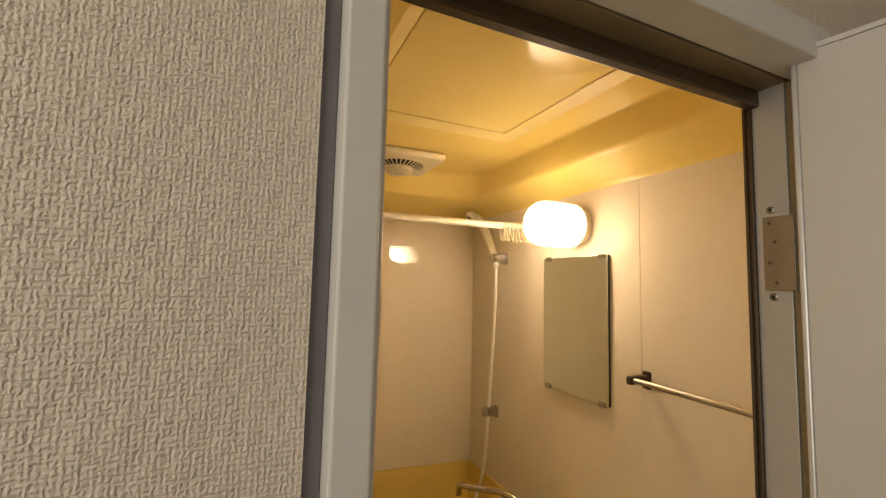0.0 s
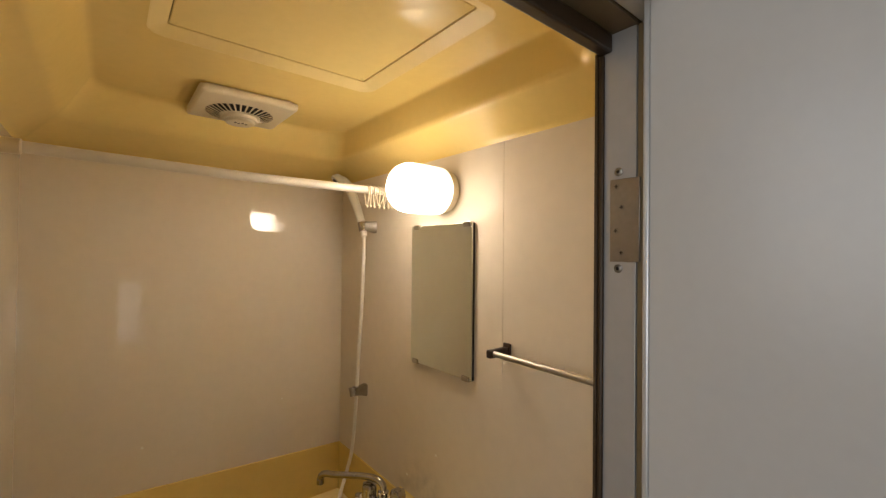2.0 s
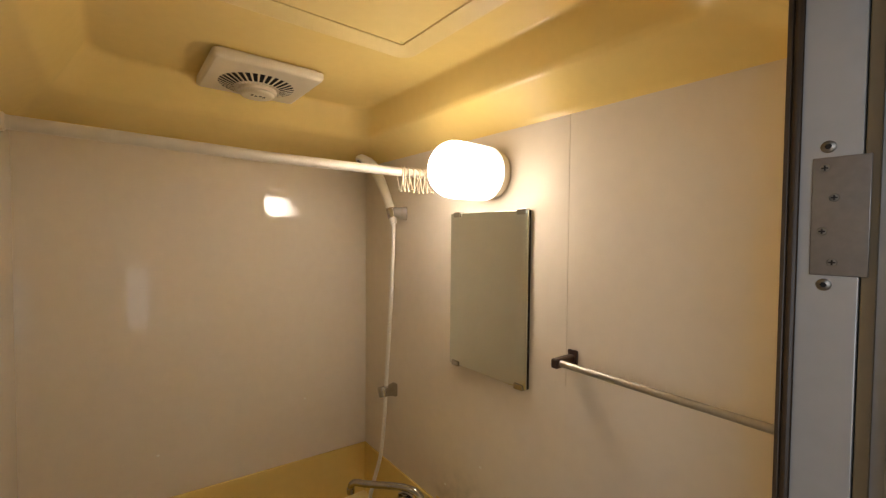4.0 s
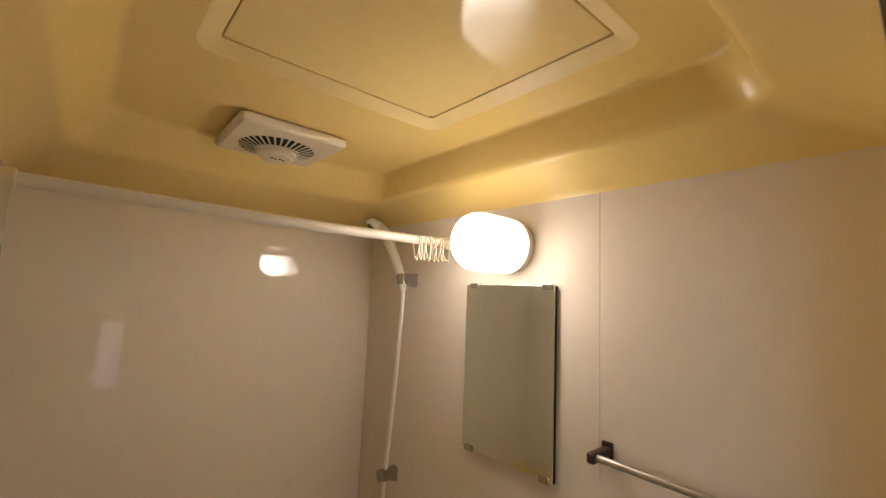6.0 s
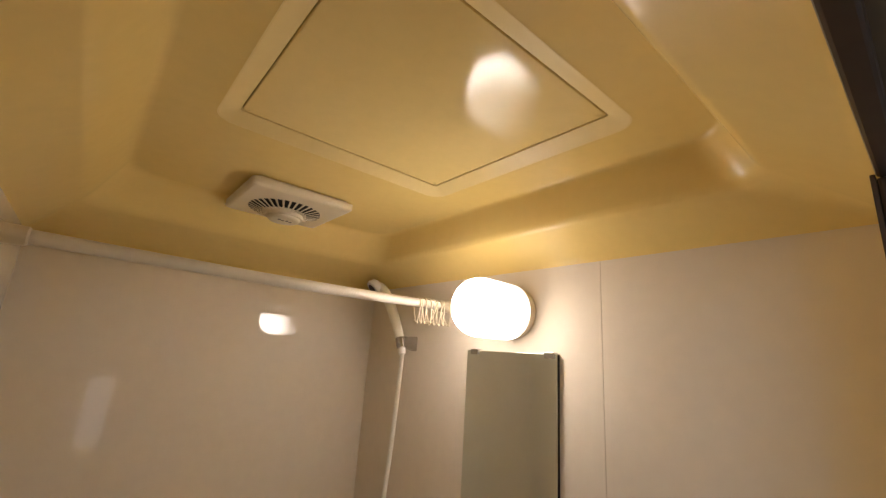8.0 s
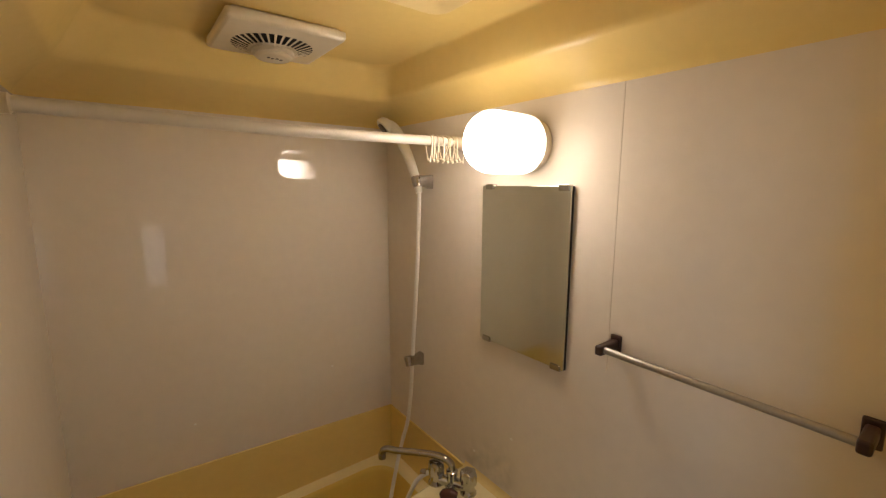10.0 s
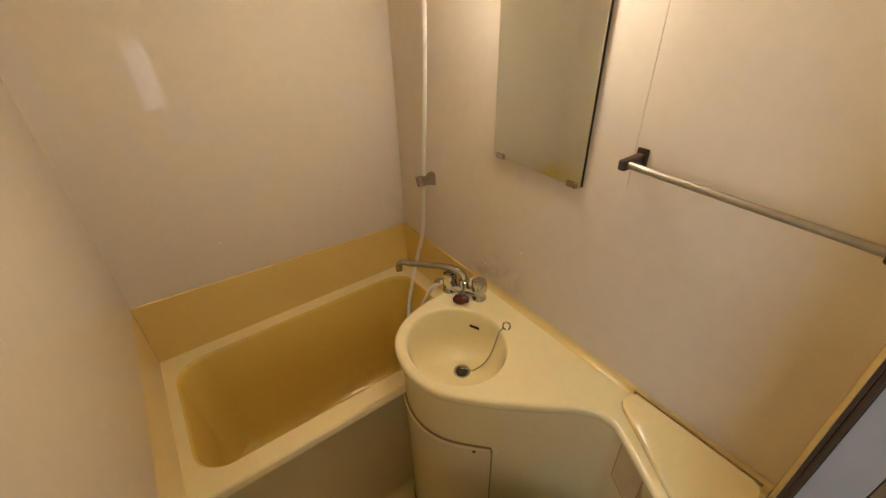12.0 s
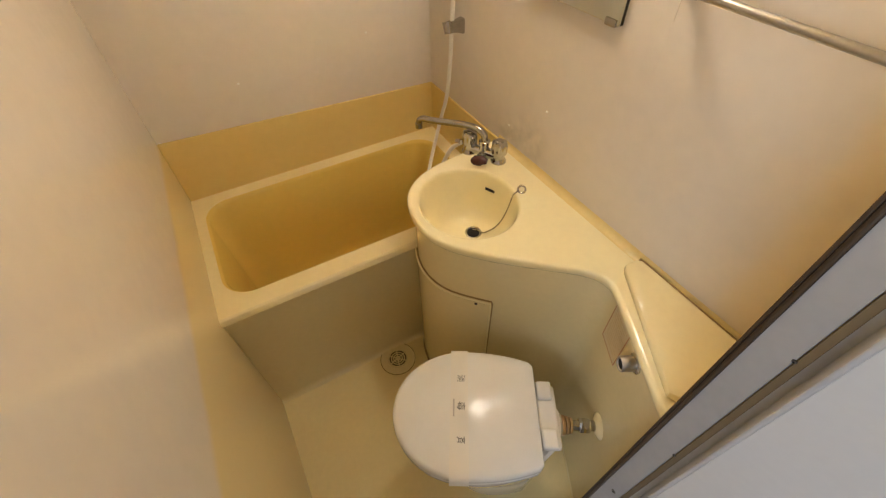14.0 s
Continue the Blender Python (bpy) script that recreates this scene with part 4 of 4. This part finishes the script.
for x in (0.146, 0.192):
    hw = 0.166
    band.append([Vector((x, y, z)) for y, z in ((-hw - 0.003, LT - 0.030), (-hw - 0.003, LT - 0.012), (-hw + 0.002, LT - 0.004), (-hw + 0.010, LT + 0.0002), (-hw + 0.03, LT + 0.0024), (-0.08, LT + 0.0058),
                                               (0, LT + 0.0074), (0.08, LT + 0.0058), (hw - 0.03, LT + 0.0024), (hw - 0.010, LT + 0.0002), (hw - 0.002, LT - 0.004), (hw + 0.003, LT - 0.012), (hw + 0.003, LT - 0.030))])
bb = moved(loops(band, False), TM)
bmesh.ops.solidify(bb, geom=bb.faces[:], thickness=0.0004)
band_ob = part("paper_band", bb, PAPER, toilet, "white paper hygiene band with dark characters")


def lettering(text, size, m, mat, parent):
    cu = bpy.data.curves.new("lettering", "FONT")
    cu.body, cu.size, cu.align_x, cu.align_y, cu.extrude = text, size, "CENTER", "CENTER", 0.0002
    ob = bpy.data.objects.new("lettering", cu)
    scene.collection.objects.link(ob)
    me = bpy.data.meshes.new_from_object(ob.evaluated_get(bpy.context.evaluated_depsgraph_get()))
    bpy.data.objects.remove(ob)
    b = bmesh.new()
    b.from_mesh(me)
    return part("lettering", moved(b, m), mat, parent, soft=0)


for ch, y in (("\u6d88", 0.078), ("\u6bd2", 0.004), ("\u6e08", -0.076)):
    lettering(ch, 0.023, TM @ Matrix.Translation((0.172, y, LT + 0.0062 + 0.0022 * (abs(y) < 0.02))) @ Matrix.Rotation(radians(-90), 4, "Z"), INK, band_ob)
part("print_bar", moved(box(0.153, 0.157, -0.022, 0.022, LT + 0.0072, LT + 0.0080), TM), GREY_INK, band_ob, soft=0)
bowl_rows = []
for x0, ln, hf, bk, z in ((0.165, 0.225, 0.085, 0.070, 0.0), (0.160, 0.235, 0.090, 0.074, 0.02), (0.150, 0.25, 0.088, 0.072, 0.10), (0.110, 0.30, 0.105, 0.074, 0.22),
                          (0.050, 0.365, 0.135, 0.076, 0.33), (0.018, 0.400, 0.156, 0.078, 0.40), (0.010, 0.410, 0.160, 0.080, 0.43), (0.010, 0.410, 0.160, 0.080, LT - 0.058),
                          (0.016, 0.398, 0.154, 0.076, LT - 0.051)):
    bowl_rows.append(lid_loop(x0, ln, hf, bk, z))
part("bowl", moved(loops(bowl_rows, True, True, True), TM), CERAMIC, toilet, "white glazed ceramic bowl")
part("hinge_block", moved(box(0.372, 0.425, -0.082, 0.082, LT - 0.052, LT - 0.030, 0.008, 3), TM), LID_PLASTIC, toilet)
for y in (0.062, -0.062):
    part("hinge_cap", moved(box(0.374, 0.414, y - 0.024, y + 0.024, LT - 0.032, LT - 0.012, 0.006, 3), TM), LID_PLASTIC, toilet)
part("inlet", moved(lathe([(0.0, 0.0), (0.045, 0.0), (0.042, 0.014), (0.030, 0.022), (0.0, 0.022)], Vector((0.420, 0, 0.405)), (1, 0, 0), 24), TM), CERAMIC, toilet)
pipe = part("flush_pipe", moved(tube([(0.435, 0, 0.405), (0.470, 0, 0.405), (0.535, 0, 0.405)], 0.014, 18), TM), CHROME, toilet, "chrome flush pipe")
for x, r, w in ((0.444, 0.026, 0.008), (0.456, 0.023, 0.007), (0.466, 0.021, 0.006)):
    part("spud_ring", moved(lathe([(0.0, 0.0), (r, 0.0), (r + 0.001, w / 2), (r, w), (0.0, w)], Vector((x, 0, 0.405)), (1, 0, 0), 24), TM), BRASS, toilet, "aged brass spud ring")
part("nut", moved(lathe([(0.0, 0.0), (0.019, 0.0), (0.020, 0.003), (0.020, 0.024), (0.018, 0.028), (0.0, 0.028)], Vector((0.492, 0, 0.405)), (1, 0, 0), 8), TM), CHROME, toilet)
part("wall_flange", moved(lathe([(0.0, 0.0), (0.036, 0.0), (0.034, -0.004), (0.018, -0.012), (0.0, -0.012)], Vector((0.545, 0, 0.405)), (1, 0, 0), 28), TM), PALE_FRP, toilet)

# ---- door frame and door ----
frame_ob = tagged(new("door_frame"), "grey aluminium bathroom door frame with a dark brown seal", "door frame", kind="structure")
GY0, GY1 = -1.373, -1.356
JL, JR, JT = -0.850, -0.298, 1.858
# seal
part("seal", box(-0.3030, JR, -1.3635, GY1, 0.10, 1.835, 0.003), GASKET, frame_ob, "dark dark brown rubber seal, lamplight painted in as a lighter brown")
# the left seal's lighter brown stands in for lamplight falling on it
part("seal", box(-0.8455, -0.8355, -1.368, GY1, 0.10, 1.835, 0.003), HEAD_BROWN, frame_ob, "dark brown rubber seal, lamplight painted in as a lighter brown")
part("seal", box(JL, JR, GY0, GY1, 1.835, JT, 0.003), GASKET, frame_ob, "dark dark brown rubber seal, lamplight painted in as a lighter brown")
part("seal_edge", box(-0.3040, -0.290, GY1, GY1 + 0.004, 0.10, 1.838, 0.001), GASKET, frame_ob)
part("seal_edge", box(-0.855, -0.8340, GY1, GY1 + 0.004, 0.10, 1.838, 0.001), ALU, frame_ob)
# jambs
part("jamb", box(JR, JR + 0.034, -1.402, GY1 - 0.002, 0.08, JT, 0.001), JAMB_PAINT, frame_ob, "beige painted jamb with screws")
part("jamb", box(JL - 0.031, -0.8460, -1.402, GY1 - 0.002, 0.08, JT, 0.001), JAMB_PAINT, frame_ob)
part("head", box(JL - 0.030, JR + 0.030, -1.404, GY1 - 0.002, JT, JT + 0.03, 0.001), HEAD_BROWN, frame_ob)
part("joint_strip", box(JR + 0.0012, JR + 0.0085, -1.4120, -1.4030, 0.08, JT, 0.001), HEAD_BROWN, frame_ob, "brown joint strip beside the door stile")
part("casing", box(JR + 0.009, JR + 0.040, -1.432, -1.403, 0.06, JT + 0.045, 0.002), ALU, frame_ob)
part("casing", box(-0.8815, -0.8565, -1.452, -1.403, 0.06, JT + 0.045, 0.002), ALU_PAINT, frame_ob)
part("casing", box(-0.8535, JR + 0.0045, -1.452, -1.4055, JT + 0.002, JT + 0.045, 0.002), ALU_PAINT, frame_ob)
part("stop", box(-0.8560, -0.8462, -1.4240, -1.4025, 0.08, JT, 0.0015), ALU, frame_ob, "satin aluminium stop beside the seal")
part("sealant_joint", box(-0.893, -0.8820, -1.4265, -1.405, 0.0, JT + 0.045), SEALANT, frame_ob, "grey sealant strip against the wallpaper")
part("sill", box(JL, JR, -1.452, GY1 + 0.01, 0.06, 0.10, 0.003), ALU, frame_ob)
for z, d, y in ((1.688, 0.0052, -1.381), (1.572, 0.0052, -1.381), (1.138, 0.0028, -1.402), (0.809, 0.0028, -1.402), (0.5, 0.0052, -1.386)):
    s = part("screw", lathe([(d, 0.0), (d, 0.001), (d * 0.7, 0.002), (0.0, 0.0022)], Vector((JR, y, z)), (-1, 0, 0), 14), SCREW, frame_ob)
    part("socket", lathe([(d * 0.45, 0.0), (d * 0.4, 0.0004), (0.0, 0.0004)], Vector((JR - 0.0022, y, z)), (-1, 0, 0), 6), BLACK, s)
hinge = part("hinge", box(JR - 0.0025, JR, -1.4075, -1.3715, 1.580, 1.679, 0.0006), HINGE_STEEL, frame_ob, "brushed steel hinge plate")
for y, z in ((-1.3795, 1.670), (-1.3860, 1.645), (-1.3790, 1.617), (-1.3860, 1.591)):
    part("hinge_screw", lathe([(0.0034, 0.0), (0.0030, 0.0006), (0.0, 0.0008)], Vector((JR - 0.0025, y, z)), (-1, 0, 0), 12), SCREW, hinge)
    part("cross_slot", box(JR - 0.0036, JR - 0.0032, y - 0.0022, y + 0.0022, z - 0.0006, z + 0.0006), BLACK, hinge, soft=0)
    part("cross_slot", box(JR - 0.0037, JR - 0.0033, y - 0.0006, y + 0.0006, z - 0.0022, z + 0.0022), BLACK, hinge, soft=0)

door = thing("door_1", (-0.285, -1.46, 0.08), "open pale grey laminate bathroom door with aluminium edges", "door", kind="structure")
DM = Matrix.Translation((-0.332, -1.426, 0)) @ Matrix.Rotation(radians(10), 4, "Z")
part("leaf", moved(box(0.001, 0.029, -0.530, -0.0065, 0.09, 1.872, 0.001), DM), DOOR_LAMINATE, door)
part("stile", moved(box(-0.001, 0.031, -0.0065, 0.0, 0.085, 1.877, 0.002), DM), ALU, door)
part("stile", moved(box(-0.001, 0.031, -0.545, -0.530, 0.085, 1.877, 0.002), DM), ALU, door)
part("rail", moved(box(-0.001, 0.031, -0.530, -0.0065, 1.872, 1.879, 0.001), DM), ALU, door)

# ---- hall outside the door ----
HX, HB, HZ = (-2.2, 0.55), -3.45, 2.35
structure("hall_wall_1", box(HX[0], -0.8932, HALL_Y, HALL_Y + 0.02, -0.02, HZ), WALLPAPER, "off-white woven vinyl wallpaper beside the doorway", soft=0)
structure("hall_wall_2", box(-0.266, HX[1], HALL_Y, HALL_Y + 0.02, -0.02, HZ), WALLPAPER, "off-white woven vinyl wallpaper beside the doorway", soft=0)
structure("hall_wall_3", box(-0.8930, -0.266, HALL_Y, HALL_Y + 0.02, JT + 0.046, HZ), WALLPAPER, "off-white woven vinyl wallpaper above the doorway", soft=0)
WIN = (-2.90, -1.75, 1.35, 2.30)     # along y and z, in the hall's left wall
SMALL = (-0.68, -0.50, 0.70, 1.28)   # along x and z, in the wall across the hall
structure("hall_wall_5", box(HX[1], HX[1] + 0.05, HB, HALL_Y, -0.02, HZ), WALLPAPER, "off-white woven vinyl hall wall", soft=0)
n = 6
for y0, y1, z0, z1 in ((HB, WIN[0], -0.02, HZ), (WIN[1], HALL_Y, -0.02, HZ), (WIN[0], WIN[1], -0.02, WIN[2]), (WIN[0], WIN[1], WIN[3], HZ)):
    structure("hall_wall_%d" % n, box(HX[0] - 0.05, HX[0], y0, y1, z0, z1), WALLPAPER, "off-white woven vinyl wall round a window", soft=0)
    n += 1
for x0, x1, z0, z1 in ((HX[0], SMALL[0], -0.02, HZ), (SMALL[1], HX[1], -0.02, HZ), (SMALL[0], SMALL[1], -0.02, SMALL[2]), (SMALL[0], SMALL[1], SMALL[3], HZ)):
    structure("hall_wall_%d" % n, box(x0, x1, HB - 0.05, HB, z0, z1), WALLPAPER, "off-white woven vinyl wall round a small window", soft=0)
    n += 1
structure("hall_floor", box(HX[0] - 0.05, HX[1] + 0.05, HB - 0.05, HALL_Y + 0.02, -0.08, -0.02), HALL_FLOOR, "brown wood-look hall floor", "floor", 0)
structure("hall_ceiling", box(HX[0] - 0.05, HX[1] + 0.05, HB - 0.05, HALL_Y + 0.02, HZ, HZ + 0.05), HALL_CEILING, "white textured hall ceiling", "ceiling", 0)
area_lamp("window_daylight", look((HX[0] + 0.005, (WIN[0] + WIN[1]) / 2, (WIN[2] + WIN[3]) / 2), (0, (WIN[0] + WIN[1]) / 2, (WIN[2] + WIN[3]) / 2)),
          WIN[1] - WIN[0], WIN[3] - WIN[2], WINDOW_POWER, (0.875, 0.937, 1.0))
area_lamp("small_window_daylight", look(((SMALL[0] + SMALL[1]) / 2, HB + 0.005, (SMALL[2] + SMALL[3]) / 2), ((SMALL[0] + SMALL[1]) / 2, 0, (SMALL[2] + SMALL[3]) / 2)),
          SMALL[1] - SMALL[0], SMALL[3] - SMALL[2], SMALL_WINDOW_POWER, (0.74, 0.87, 1.0))

# ---- small white specks on the walls ----
speck = None
for p in ((-0.956, -0.001, 0.837), (-0.241, -0.001, 1.025), (-0.676, -0.001, 0.958), (-0.001, -0.655, 0.985), (-0.001, -0.505, 0.868)):
    if speck is None:
        sb = bmesh.new()
        bmesh.ops.create_icosphere(sb, subdivisions=2, radius=0.0042)
        for v in sb.verts:
            v.co = Vector((v.co.x, v.co.y * 0.4, v.co.z * 0.8)) * (1 + 0.25 * noise.noise(v.co * 600)) + Vector(p)
        speck = tagged(part("white_speck", sb, WHITE_PLASTIC), "tiny white speck on the wall", "speck", "specks on the walls")
    else:
        copy_thing(speck, pose(p[0], p[1], p[2] - 0.002, 0, 0, 90 if p[0] > -0.01 else 0))
